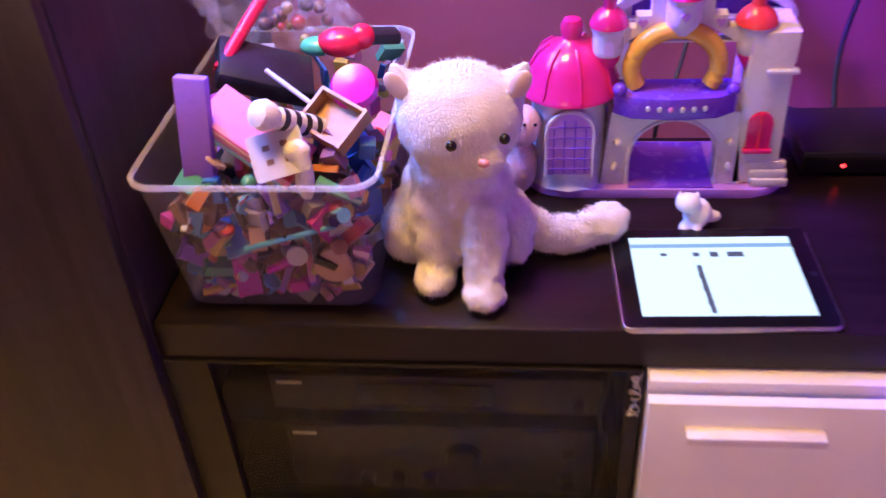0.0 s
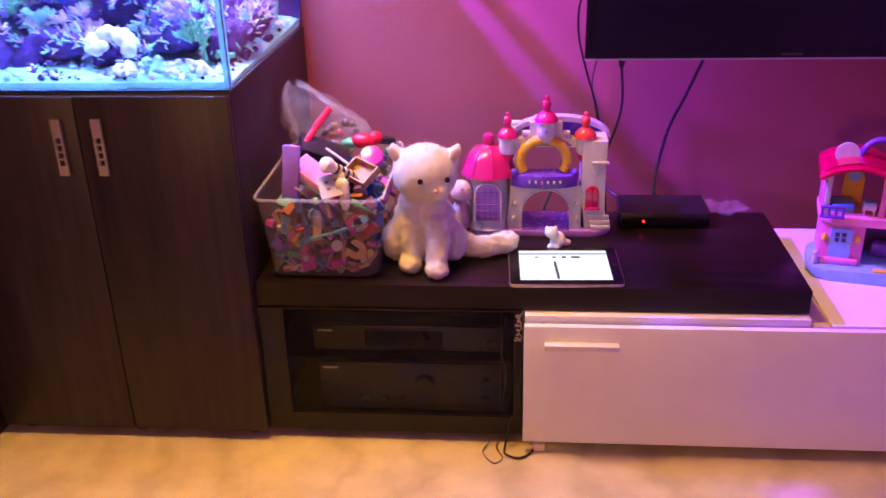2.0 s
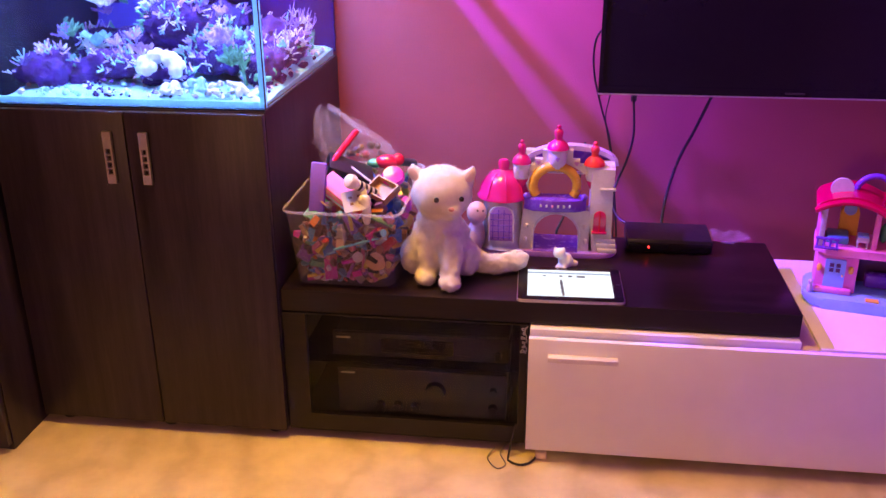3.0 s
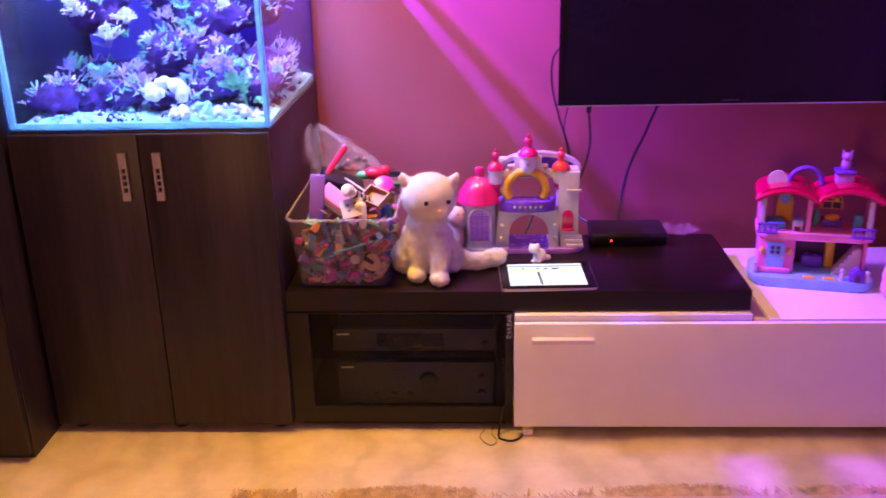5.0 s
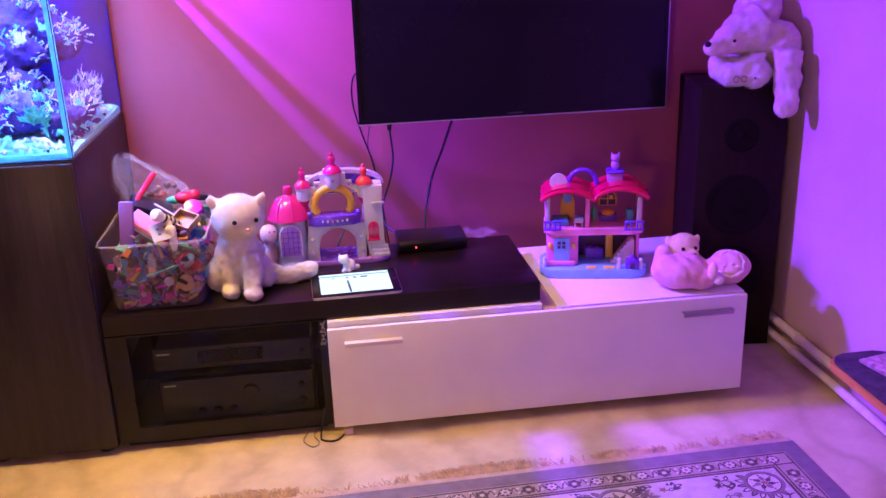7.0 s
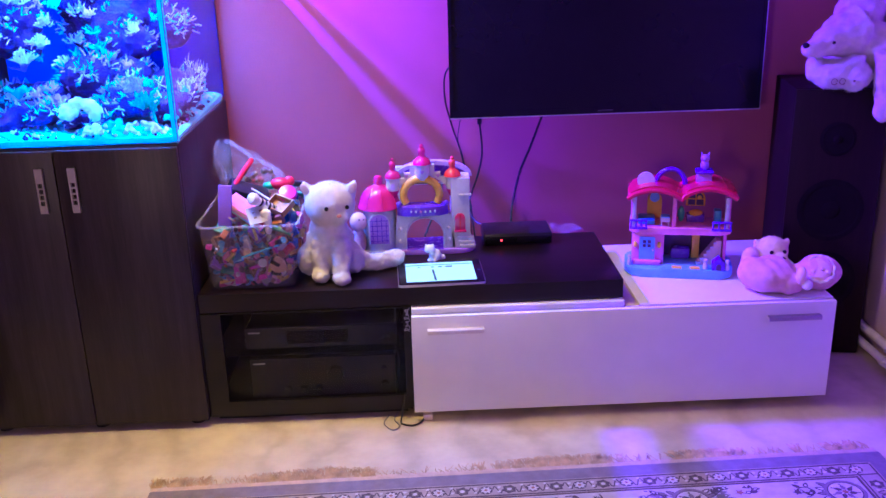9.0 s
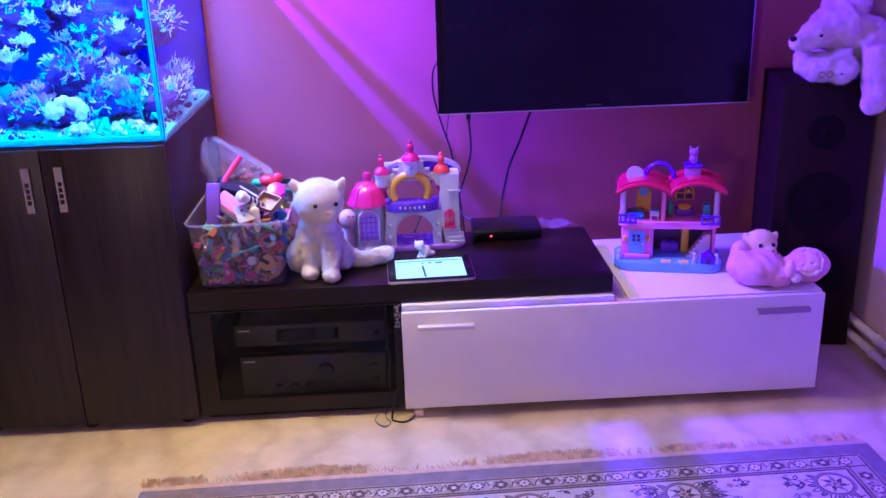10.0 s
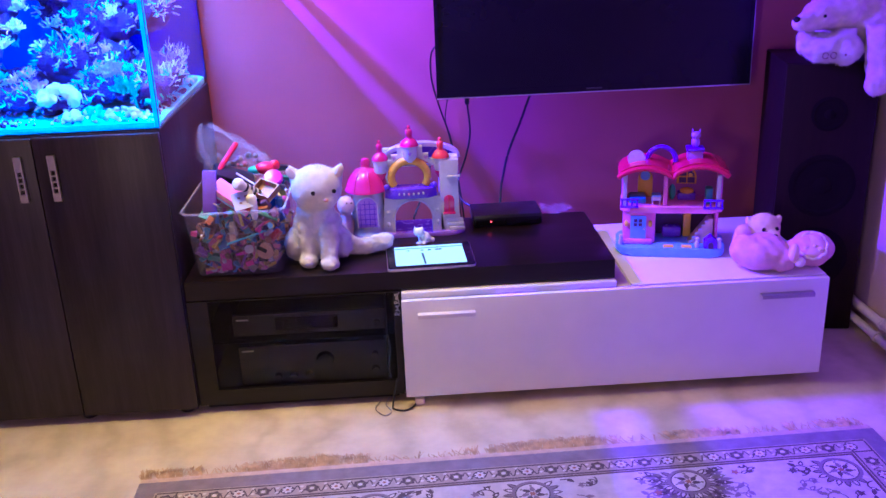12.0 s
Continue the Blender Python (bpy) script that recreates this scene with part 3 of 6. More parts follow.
    part("bracket", box(B(), -0.70, -0.66, 1.55, 1.661, 1.80, 1.82, 0.003), M_BLACK, lamp)


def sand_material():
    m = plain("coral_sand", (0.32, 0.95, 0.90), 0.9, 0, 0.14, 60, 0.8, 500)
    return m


M_SAND = sand_material()
M_FLOORPANE = plain("pale_glass_edge", (0.65, 0.78, 0.80), 0.2)
M_BACKPANE = plain("deep_blue_back_film", (0.012, 0.001, 0.12), 0.35, 0, 0.5, 5)
M_OVERFLOW = plain("lilac_acrylic", (0.16, 0.09, 0.50), 0.4, 0, 0.15, 6)
M_ROCK = plain("coralline_purple_rock", (0.08, 0.018, 0.15), 0.85, 0, 0.8, 40, 1.0, 120)
M_REEF_WHITE = plain("pale_polyp", (0.88, 0.88, 0.80), 0.7, 0, 0.15, 70, 0.5, 400)
M_REEF_CYAN = plain("turquoise_polyp", (0.25, 0.88, 0.85), 0.7, 0, 0.25, 70, 0.5, 400)
M_REEF_GREEN = plain("green_polyp", (0.06, 0.55, 0.30), 0.7, 0, 0.25, 70, 0.5, 400)
M_REEF_PINK = plain("pink_polyp", (0.85, 0.50, 0.60), 0.7, 0, 0.2, 70, 0.5, 400)
M_REEF_LILAC = plain("lilac_polyp", (0.55, 0.40, 0.85), 0.7, 0, 0.2, 70, 0.5, 400)
aquarium()


REEF_SKIN = []


def live_rock(c, r, seed, label):
    bm = B()
    rnd = random.Random(seed)
    for k in range(9):
        o = Vector((rnd.uniform(-1, 1) * r[0], rnd.uniform(-1, 1) * r[1], rnd.uniform(0, 1.5) * r[2])) * 0.6
        ball(bm, Vector(c) + o, tuple(q * rnd.uniform(0.35, 0.6) for q in r), None, 14, 10)
    bm = merged(bm, 0.009, 1)
    for v in bm.verts:
        p = v.co * 28 + Vector((seed, 0, 0))
        v.co += v.normal * (0.011 * noise.noise(p) + 0.007 * noise.noise(p * 2.7)) if v.normal.length > 0 else Vector()
    for v in bm.verts:
        if v.normal.y < 0.2 and v.normal.z > -0.3:
            REEF_SKIN.append((v.co.copy(), v.normal.copy()))
    solid("live_rock", bm, M_ROCK, c, label, "rock", "reef rocks")


def branch_coral(c, n, length, r, mat, label, seed, lean=(0, -0.4, 0.6), knobby=True):
    rnd = random.Random(seed)
    bm = B()
    c = Vector(c)
    for k in range(n):
        d = (Vector(lean) + Vector((rnd.uniform(-1, 1), rnd.uniform(-1, 1), rnd.uniform(-0.5, 1)))).normalized()
        p = c + Vector((rnd.uniform(-1, 1), rnd.uniform(-1, 1), rnd.uniform(-0.5, 0.5))) * length * 0.35
        q = p + d * length * rnd.uniform(0.5, 1.0)
        mid = (p + q) / 2 + Vector((rnd.uniform(-1, 1), rnd.uniform(-1, 1), rnd.uniform(-1, 1))) * length * 0.12
        tube(bm, [p, mid, q], r * rnd.uniform(0.8, 1.3), 6, 0.6)
        for j in range(2):
            e = (d + Vector((rnd.uniform(-1, 1), rnd.uniform(-1, 1), rnd.uniform(-0.3, 1)))).normalized()
            s = p.lerp(q, rnd.uniform(0.35, 0.8))
            tube(bm, [s, s + e * length * rnd.uniform(0.2, 0.45)], r * 0.8, 5, 0.7)
        if knobby:
            ball(bm, q, r * 0.95, None, 7, 5)
    solid("branching_coral", bm, mat, c, label, "coral", "corals")


def bubble_coral(c, r, n, mat, label, seed):
    rnd = random.Random(seed)
    bm = B()
    for k in range(n):
        a = rnd.uniform(0, 6.28)
        h = rnd.uniform(0, 1)
        o = Vector((math.cos(a) * r[0] * math.sqrt(1 - h * h), math.sin(a) * r[1] * math.sqrt(1 - h * h), r[2] * h))
        ball(bm, Vector(c) + o, rnd.uniform(0.25, 0.42) * r[2], None, 10, 8)
    bm = merged(bm, 0.0032, 1)
    for v in bm.verts:
        v.co += v.normal * 0.0022 * noise.noise(v.co * 160)
    solid("bubble_coral", bm, mat, c, label, "coral", "corals")


def plate_coral(c, r, mat, label, seed):
    bm = B()
    n = 22
    rim, mid = [], []
    for k in range(n):
        a = 2 * math.pi * k / n
        q = r * (0.85 + 0.3 * noise.noise((math.cos(a) * 2 + seed, math.sin(a) * 2, 0)))
        rim.append(bm.verts.new((c[0] + q * math.cos(a), c[1] + 0.7 * q * math.sin(a), c[2] + 0.012 + 0.008 * math.sin(5 * a + seed))))
        mid.append(bm.verts.new((c[0] + q * 0.45 * math.cos(a), c[1] + q * 0.3 * math.sin(a), c[2])))
    low = bm.verts.new((c[0], c[1], c[2] - 0.02))
    for k in range(n):
        j = (k + 1) % n
        bm.faces.new((rim[k], rim[j], mid[j], mid[k]))
        bm.faces.new((mid[k], mid[j], low))
    bmesh.ops.solidify(bm, geom=bm.faces[:], thickness=0.004)
    solid("plate_coral", bm, mat, c, label, "coral", "corals")


live_rock((-0.62, 1.32, 0.90), (0.16, 0.13, 0.11), 3, "rough purple live rock low in the reef")
live_rock((-0.60, 1.42, 1.06), (0.17, 0.12, 0.13), 5, "rough purple live rock high in the reef")
live_rock((-0.83, 1.30, 0.89), (0.13, 0.11, 0.06), 8, "rough purple live rock beside the overflow")
live_rock((-0.46, 1.36, 0.89), (0.07, 0.12, 0.07), 11, "small purple live rock near the side pane")
live_rock((-0.64, 1.12, 0.872), (0.07, 0.05, 0.03), 14, "flat purple live rock on the sand")
live_rock((-0.74, 1.38, 1.20), (0.12, 0.10, 0.10), 17, "rough purple live rock at the reef top")
live_rock((-0.52, 1.20, 0.885), (0.12, 0.07, 0.07), 19, "dark purple live rock low behind the pale coral")
live_rock((-0.412, 1.27, 0.880), (0.045, 0.17, 0.05), 23, "long purple live rock along the side pane")
live_rock((-0.80, 1.15, 0.875), (0.12, 0.07, 0.05), 29, "purple live rock at the front of the reef")
live_rock((-0.87, 1.32, 1.08), (0.10, 0.10, 0.12), 37, "rough purple live rock before the overflow")
live_rock((-0.93, 1.10, 0.872), (0.06, 0.07, 0.05), 31, "purple live rock in the front corner")
bubble_coral((-0.70, 1.005, 0.862), (0.030, 0.014, 0.011), 12, M_REEF_WHITE, "low white coral rubble at the front pane", 21)
bubble_coral((-0.56, 1.005, 0.862), (0.028, 0.014, 0.012), 12, M_REEF_WHITE, "low white coral rubble at the front pane", 22)
bubble_coral((-0.86, 1.005, 0.862), (0.045, 0.014, 0.012), 14, M_REEF_CYAN, "low turquoise coral rubble at the front pane", 23)
bubble_coral((-0.635, 1.085, 0.893), (0.052, 0.034, 0.042), 30, M_REEF_WHITE, "pale rounded coral colony on a flat rock", 2)
bubble_coral((-0.53, 1.035, 0.868), (0.022, 0.020, 0.026), 12, M_REEF_CYAN, "small turquoise rounded coral on the sand", 4)
bubble_coral((-0.575, 1.025, 0.862), (0.040, 0.020, 0.022), 16, M_REEF_WHITE, "low pale coral rubble on the sand", 6)
bubble_coral((-0.460, 1.030, 0.862), (0.045, 0.022, 0.024), 20, M_REEF_WHITE, "low pale coral rubble near the corner", 8)
bubble_coral((-0.405, 1.13, 0.880), (0.016, 0.040, 0.020), 18, M_REEF_GREEN, "low green coral mound along the glass", 9)
bubble_coral((-0.76, 1.03, 0.874), (0.050, 0.020, 0.012), 16, M_ROCK, "low purple rubble at the front of the sand", 11)
CORALS = (
    ((-0.55, 1.27, 1.00), 16, 0.045, 0.0045, M_REEF_PINK, "pale pink branching coral on the reef slope"),
    ((-0.47, 1.27, 0.955), 20, 0.035, 0.0040, M_REEF_GREEN, "green bushy coral low on the reef"),
    ((-0.60, 1.25, 1.04), 12, 0.060, 0.0040, M_REEF_CYAN, "turquoise forked coral on the reef"),
    ((-0.68, 1.26, 1.08), 16, 0.060, 0.0045, M_REEF_LILAC, "lilac branching coral on the reef"),
    ((-0.72, 1.24, 1.02), 16, 0.050, 0.0045, M_REEF_WHITE, "white-tipped branching coral on the reef"),
    ((-0.76, 1.26, 1.13), 18, 0.060, 0.0050, M_REEF_WHITE, "white branching coral high on the reef"),
    ((-0.64, 1.27, 1.15), 16, 0.060, 0.0045, M_REEF_PINK, "pink branching coral high on the reef"),
    ((-0.70, 1.22, 0.95), 14, 0.045, 0.0040, M_REEF_LILAC, "lilac coral near the reef foot"),
    ((-0.83, 1.20, 0.93), 18, 0.045, 0.0050, M_REEF_WHITE, "pale coral on the low rock"),
    ((-0.92, 1.22, 0.96), 26, 0.060, 0.0060, M_REEF_GREEN, "green leafy coral beside the glass"),
    ((-0.90, 1.15, 0.90), 20, 0.035, 0.0050, M_REEF_CYAN, "turquoise coral clump on the sand"),
    ((-0.78, 1.15, 0.90), 16, 0.040, 0.0045, M_REEF_PINK, "pink coral clump near the sand"),
    ((-0.41, 1.30, 0.93), 18, 0.045, 0.0035, M_REEF_WHITE, "small white branching coral by the side pane"),
    ((-0.53, 1.30, 1.10), 16, 0.055, 0.0040, M_REEF_WHITE, "white branching coral on the upper slope"),
    ((-0.86, 1.30, 1.00), 14, 0.055, 0.0045, M_REEF_LILAC, "lilac coral in front of the overflow"),
    ((-0.58, 1.22, 0.95), 14, 0.040, 0.0040, M_REEF_CYAN, "turquoise coral at the reef foot"),
    ((-0.70, 1.30, 1.24), 20, 0.070, 0.0050, M_REEF_WHITE, "white branching coral at the reef top"),
    ((-0.46, 1.12, 0.915), 36, 0.085, 0.0075, M_REEF_GREEN, "green bushy coral on the sand by the corner"),
    ((-0.88, 1.20, 1.10), 26, 0.080, 0.0060, M_REEF_WHITE, "white spreading coral in front of the overflow"),
    ((-0.82, 1.22, 1.20), 26, 0.080, 0.0060, M_REEF_WHITE, "white spreading coral near the reef top"),
    ((-0.92, 1.22, 1.22), 24, 0.080, 0.0060, M_REEF_LILAC, "lilac spreading coral near the reef top"),
    ((-0.80, 1.18, 1.04), 22, 0.060, 0.0060, M_REEF_WHITE, "white knobbly coral on the reef front"),
    ((-0.58, 1.36, 1.24), 18, 0.065, 0.0050, M_REEF_LILAC, "lilac branching coral at the reef top"),
)
for k, (c, n, length, r, mat, label) in enumerate(CORALS):
    branch_coral(c, int(n * 0.8), length * 0.62, r * 0.55, mat, label, 40 + k)
    o = random.Random(90 + k)
    at = (max(-0.97, min(-0.39, c[0] + o.uniform(-0.07, 0.07))), c[1] - o.uniform(0.0, 0.03), c[2] + o.uniform(-0.02, 0.05))
    branch_coral(at, int(n * 0.6), length * 0.58, r * 0.52, CORALS[(k * 7 + 3) % len(CORALS)][4], "small branching coral growing on the reef rock", 140 + k)
plate_coral((-0.83, 1.17, 0.955), 0.045, M_REEF_CYAN, "flat turquoise plate coral", 1)
plate_coral((-0.66, 1.20, 1.00), 0.040, M_REEF_LILAC, "flat lilac plate coral", 3)
plate_coral((-0.73, 1.19, 0.925), 0.035, M_REEF_PINK, "flat pink plate coral", 5)


def reef_growth():
    """Countless small polyps and twigs over the rock."""
    rnd = random.Random(77)
    bm = B()
    for p, n in rnd.sample(REEF_SKIN, min(2600, len(REEF_SKIN))):
        patch = noise.noise(p * 14) + 0.5 * noise.noise(p * 40)
        if patch < 0.08:
            continue
        mi = int(abs(noise.noise(p * 9 + Vector((3, 1, 0)))) * 14) % 5
        for k in range(rnd.choice((1, 2, 3))):
            d = (n + 0.9 * Vector((rnd.uniform(-1, 1), rnd.uniform(-1, 1), rnd.uniform(-0.6, 1)))).normalized()
            l = rnd.uniform(0.006, 0.026)
            tube(bm, [p, p + d * l * 0.5 + Vector((rnd.uniform(-1, 1), 0, rnd.uniform(-1, 1))) * 0.002, p + d * l], rnd.uniform(0.0012, 0.0026), 5, rnd.uniform(0.7, 1.3), mi)
    solid("reef_growth", bm, [M_REEF_WHITE, M_REEF_LILAC, M_REEF_CYAN, M_REEF_PINK, M_REEF_GREEN], (-0.68, 1.3, 0.86), "dense small polyps and twigs all over the reef rock", "coral", kind="stuff")


reef_growth()


def coral_rubble():
    """Loose pebbles and broken coral over the sand, thickest along the panes."""
    rnd = random.Random(15)
    bm = B()
    for k in range(300):
        if k % 2:
            x, y = rnd.uniform(-0.98, -0.385), 0.998 + 0.16 * rnd.random() ** 1.6
        else:
            x, y = -0.378 - 0.09 * rnd.random() ** 1.4, rnd.uniform(1.0, 1.61)
        lump = 0.5 + 0.9 * abs(noise.noise((x * 14, y * 14, 3)))
        r = rnd.uniform(0.004, 0.011) * lump
        mi = (0, 0, 0, 1, 2, 4, 0)[int(7 * (0.5 + 0.5 * noise.noise((x * 9, y * 9, 8))) + rnd.uniform(-1.2, 1.2)) % 7]
        lathe(bm, [(r * 0.6, -0.8 * r), (r * rnd.uniform(0.9, 1.2), -0.1 * r), (r * rnd.uniform(0.7, 1.0), 0.5 * r), (r * 0.3, rnd.uniform(0.8, 1.1) * r)], (x, y, 0.856 + 0.012 * (y - 1.0) + r * 0.6), 7, None, mi, rnd.uniform(0.7, 1.2))
    solid("coral_rubble", bm, [M_ROCK, M_REEF_WHITE, M_REEF_CYAN, M_REEF_GREEN, M_REEF_LILAC], (-0.6, 1.1, 0.852), "loose pale and purple coral rubble on the sand", "rubble", kind="stuff")


coral_rubble()


def sea_fan(c, n, height, mat, label, seed):
    """Upright feathery coral of many thin forked twigs."""
    rnd = random.Random(seed)
    bm = B()
    c = Vector(c)
    tips = [(c + Vector((0, rnd.uniform(-0.03, 0.03), 0)), Vector((rnd.uniform(-0.25, 0.25), rnd.uniform(-0.5, 0.5), 1)).normalized(), height * rnd.uniform(0.3, 0.45), 0.0030) for k in range(n)]
    for level in range(3):
        nxt = []
        for p, d, l, r in tips:
            q = p + d * l
            tube(bm, [p, p.lerp(q, 0.5) + Vector((0, rnd.uniform(-1, 1), 0)) * l * 0.08, q], r, 5, 0.7)
            for k in range(3):
                e = (d + Vector((rnd.uniform(-0.3, 0.3), rnd.uniform(-0.9, 0.9), rnd.uniform(-0.2, 0.6)))).normalized()
                nxt.append((p.lerp(q, rnd.uniform(0.45, 1.0)), e, l * rnd.uniform(0.45, 0.75), r * 0.75))
        tips = nxt
    for v in bm.verts:
        v.co.x = min(v.co.x, -0.372)
    solid("sea_fan", bm, mat, c, label, "coral", "corals")


sea_fan((-0.405, 1.46, 0.865), 5, 0.19, M_REEF_LILAC, "tall feathery lilac coral behind the side pane", 3)
sea_fan((-0.395, 1.22, 0.865), 4, 0.17, M_REEF_LILAC, "thin feathery lilac coral along the side pane", 5)
sea_fan((-0.410, 1.56, 0.865), 4, 0.10, M_REEF_GREEN, "green feathery coral in the back corner", 9)
sea_fan((-0.440, 1.13, 0.865), 4, 0.10, M_REEF_GREEN, "green feathery coral near the front corner", 12)


# ---- toy bin and what lies in it ----
TOY_MATS = [plain("toy_" + n, shade(c, 0.55), 0.30, 0, 0.1) for n, c in (
    ("red", (0.70, 0.05, 0.06)), ("pink", (0.80, 0.25, 0.42)), ("white", (0.78, 0.76, 0.74)), ("blue", (0.06, 0.22, 0.65)),
    ("sky", (0.15, 0.50, 0.75)), ("yellow", (0.80, 0.58, 0.10)), ("green", (0.10, 0.42, 0.22)), ("brown", (0.30, 0.16, 0.08)),
    ("skin_tan", (0.68, 0.42, 0.28)), ("violet", (0.35, 0.15, 0.60)), ("magenta", (0.70, 0.06, 0.40)), ("black", (0.02, 0.02, 0.025)), ("dusky", (0.40, 0.16, 0.22)), ("umber", (0.16, 0.08, 0.06)), ("grey", (0.30, 0.28, 0.30)), ("orange", (0.80, 0.28, 0.05)))]


def bin_at(z):
    k = (z - 0.405) / 0.197
    return -0.322 - 0.016 * k, -0.086 + 0.020 * k, 1.008 - 0.030 * k, 1.345 + 0.040 * k


def toy_bin():
    t = thing("storage_bin", (-0.20, 1.18, 0.405), "clear plastic storage bin filled with small toys", "storage bin")
    bm = B()
    rings = []
    for z, inset in ((0.405, 0.004), (0.409, 0.0), (0.47, 0.0), (0.54, 0.0), (0.598, 0.0)):
        x0, x1, y0, y1 = bin_at(z)
        rings.append([bm.verts.new((x, y, z)) for x, y in rounded(x0 + inset, x1 - inset, y0 + inset, y1 - inset, 0.03, 5)])
    n = len(rings[0])
    for a, b in zip(rings, rings[1:]):
        for k in range(n):
            bm.faces.new((a[k], a[(k + 1) % n], b[(k + 1) % n], b[k]))
    bm.faces.new(rings[0][::-1])
    part("tub", bm, M_CLEAR, t)
    x0, x1, y0, y1 = bin_at(0.60)
    outer, inner = rounded(x0 - 0.006, x1 + 0.006, y0 - 0.006, y1 + 0.006, 0.034, 6), rounded(x0 - 0.001, x1 + 0.001, y0 - 0.001, y1 + 0.001, 0.030, 6)
    part("rim", frame_slab(B(), outer, inner, 0.597, 0.602, "z"), M_RIM, t, "thick clear rim")


toy_bin()


def toy_pieces():
    rnd = random.Random(7)
    bm = B()
    for k in range(360):
        z = rnd.uniform(0.418, 0.612) if k < 250 else rnd.uniform(0.415, 0.575)
        x0, x1, y0, y1 = bin_at(z)
        if k % 3 == 0 and z < 0.59:
            y = y0 + rnd.uniform(0.012, 0.03)
            x = rnd.uniform(x0 + 0.02, x1 - 0.02)
        elif k % 5 == 0 and z < 0.59:
            x = x1 - rnd.uniform(0.014, 0.03)
            y = rnd.uniform(y0 + 0.02, y1 - 0.02)
        else:
            x, y = rnd.uniform(x0 + 0.03, x1 - 0.03), rnd.uniform(y0 + 0.03, y1 - 0.03)
        mi = rnd.randrange(len(TOY_MATS))
        m = Matrix.Translation((x, y, z)) @ Euler((rnd.uniform(0, 6), rnd.uniform(0, 6), rnd.uniform(0, 6))).to_matrix().to_4x4()
        kind = rnd.random()
        if kind < 0.40:
            a, b, c = rnd.uniform(0.009, 0.026), rnd.uniform(0.006, 0.018), rnd.uniform(0.003, 0.010)
            box(bm, -a, a, -b, b, -c, c, 0, 1, m, mi)
        elif kind < 0.62:
            h = rnd.uniform(0.012, 0.032)
            rod(bm, m @ Vector((0, 0, -h)), m @ Vector((0, 0, h)), rnd.uniform(0.004, 0.010), rnd.uniform(0.003, 0.011), 8, mi)
        elif kind < 0.80:
            ball(bm, m.translation, (rnd.uniform(0.007, 0.016), rnd.uniform(0.006, 0.013), rnd.uniform(0.006, 0.013)), m.to_3x3().to_4x4(), 8, 6, mi)
        elif kind < 0.92:
            lathe(bm, [(0.008, -0.002), (0.013, -0.002), (0.013, 0.002), (0.008, 0.002)], (0, 0, 0), 10, m, mi)
        else:
            h = rnd.uniform(0.015, 0.03)
            box(bm, -0.004, 0.004, -h, h, -0.0015, 0.0015, 0, 1, m, mi)
    solid("small_toys", bm, TOY_MATS, (-0.20, 1.18, 0.412), "heap of small mixed plastic toys inside the clear bin", "toys", kind="stuff", smooth=True)


toy_pieces()


def block(name, c, size, turn, mats, label, category, r=0.002):
    bm = box(B(), -size[0] / 2, size[0] / 2, -size[1] / 2, size[1] / 2, -size[2] / 2, size[2] / 2, r, 2, pose(*c, *turn))
    return solid(name, bm, mats, c, label, category)


block("foam_board", (-0.262, 1.022, 0.643), (0.036, 0.014, 0.125), (-8, 4, -3), plain("purple_foam", (0.30, 0.14, 0.62), 0.8, 0, 0.05, 200, 0.4, 900), "flat purple foam board standing in the bin", "foam board")


def game_box():
    t = thing("game_box", (-0.205, 1.045, 0.625), "pink striped cardboard game box lying askew in the bin", "game box")
    m = pose(-0.205, 1.045, 0.622, 12, 34, -14)
    part("carton", box(B(), -0.062, 0.062, -0.030, 0.030, -0.011, 0.011, 0.0015, 2, m), M_TOYROSE, t)
    for k, mat in ((-0.006, plain("mint_card", (0.35, 0.65, 0.58), 0.6)), (0.004, plain("peach_card", (0.75, 0.45, 0.38), 0.6))):
        part("stripe", box(B(), -0.058, 0.058, -0.031, 0.031, k - 0.0025, k + 0.0025, 0, 1, m), mat, t)


game_box()
b = slab(B(), rounded(-0.030, 0.030, -0.026, 0.026, 0.004), -0.001, 0.001, "z", 0, 0, pose(-0.170, 1.006, 0.624, 48, -8, 18))
for dx, dy in ((-0.011, 0.009), (0.009, 0.010), (-0.010, -0.007), (0.010, -0.008)):
    box(b, dx - 0.004, dx + 0.004, dy - 0.003, dy + 0.003, 0.001, 0.0016, 0, 1, pose(-0.170, 1.006, 0.624, 48, -8, 18), 1)
solid("price_tag", b, [TOY_MATS[2], TOY_MATS[7]], (-0.172, 1.012, 0.622), "white card tag with small marks", "tag")
b = tube(B(), smooth_line([(-0.215, 1.24, 0.725), (-0.235, 1.19, 0.700), (-0.258, 1.12, 0.668)], 4), 0.008, 10)
solid("toy_bat", b, M_TOYRED, (-0.235, 1.19, 0.66), "red plastic stick leaning in the bin", "toy")
block("toy_case", (-0.215, 1.15, 0.650), (0.115, 0.070, 0.026), (18, 24, 20), M_BLACK, "black toy case lying askew in the bin", "toy case", 0.004)
tube_b = tube(B(), [(-0.20, 1.11, 0.672), (-0.14, 1.08, 0.640)], 0.003, 8)
solid("toy_stick", tube_b, M_TOYWHITE, (-0.17, 1.10, 0.65), "thin white plastic stick on the toys", "toy")


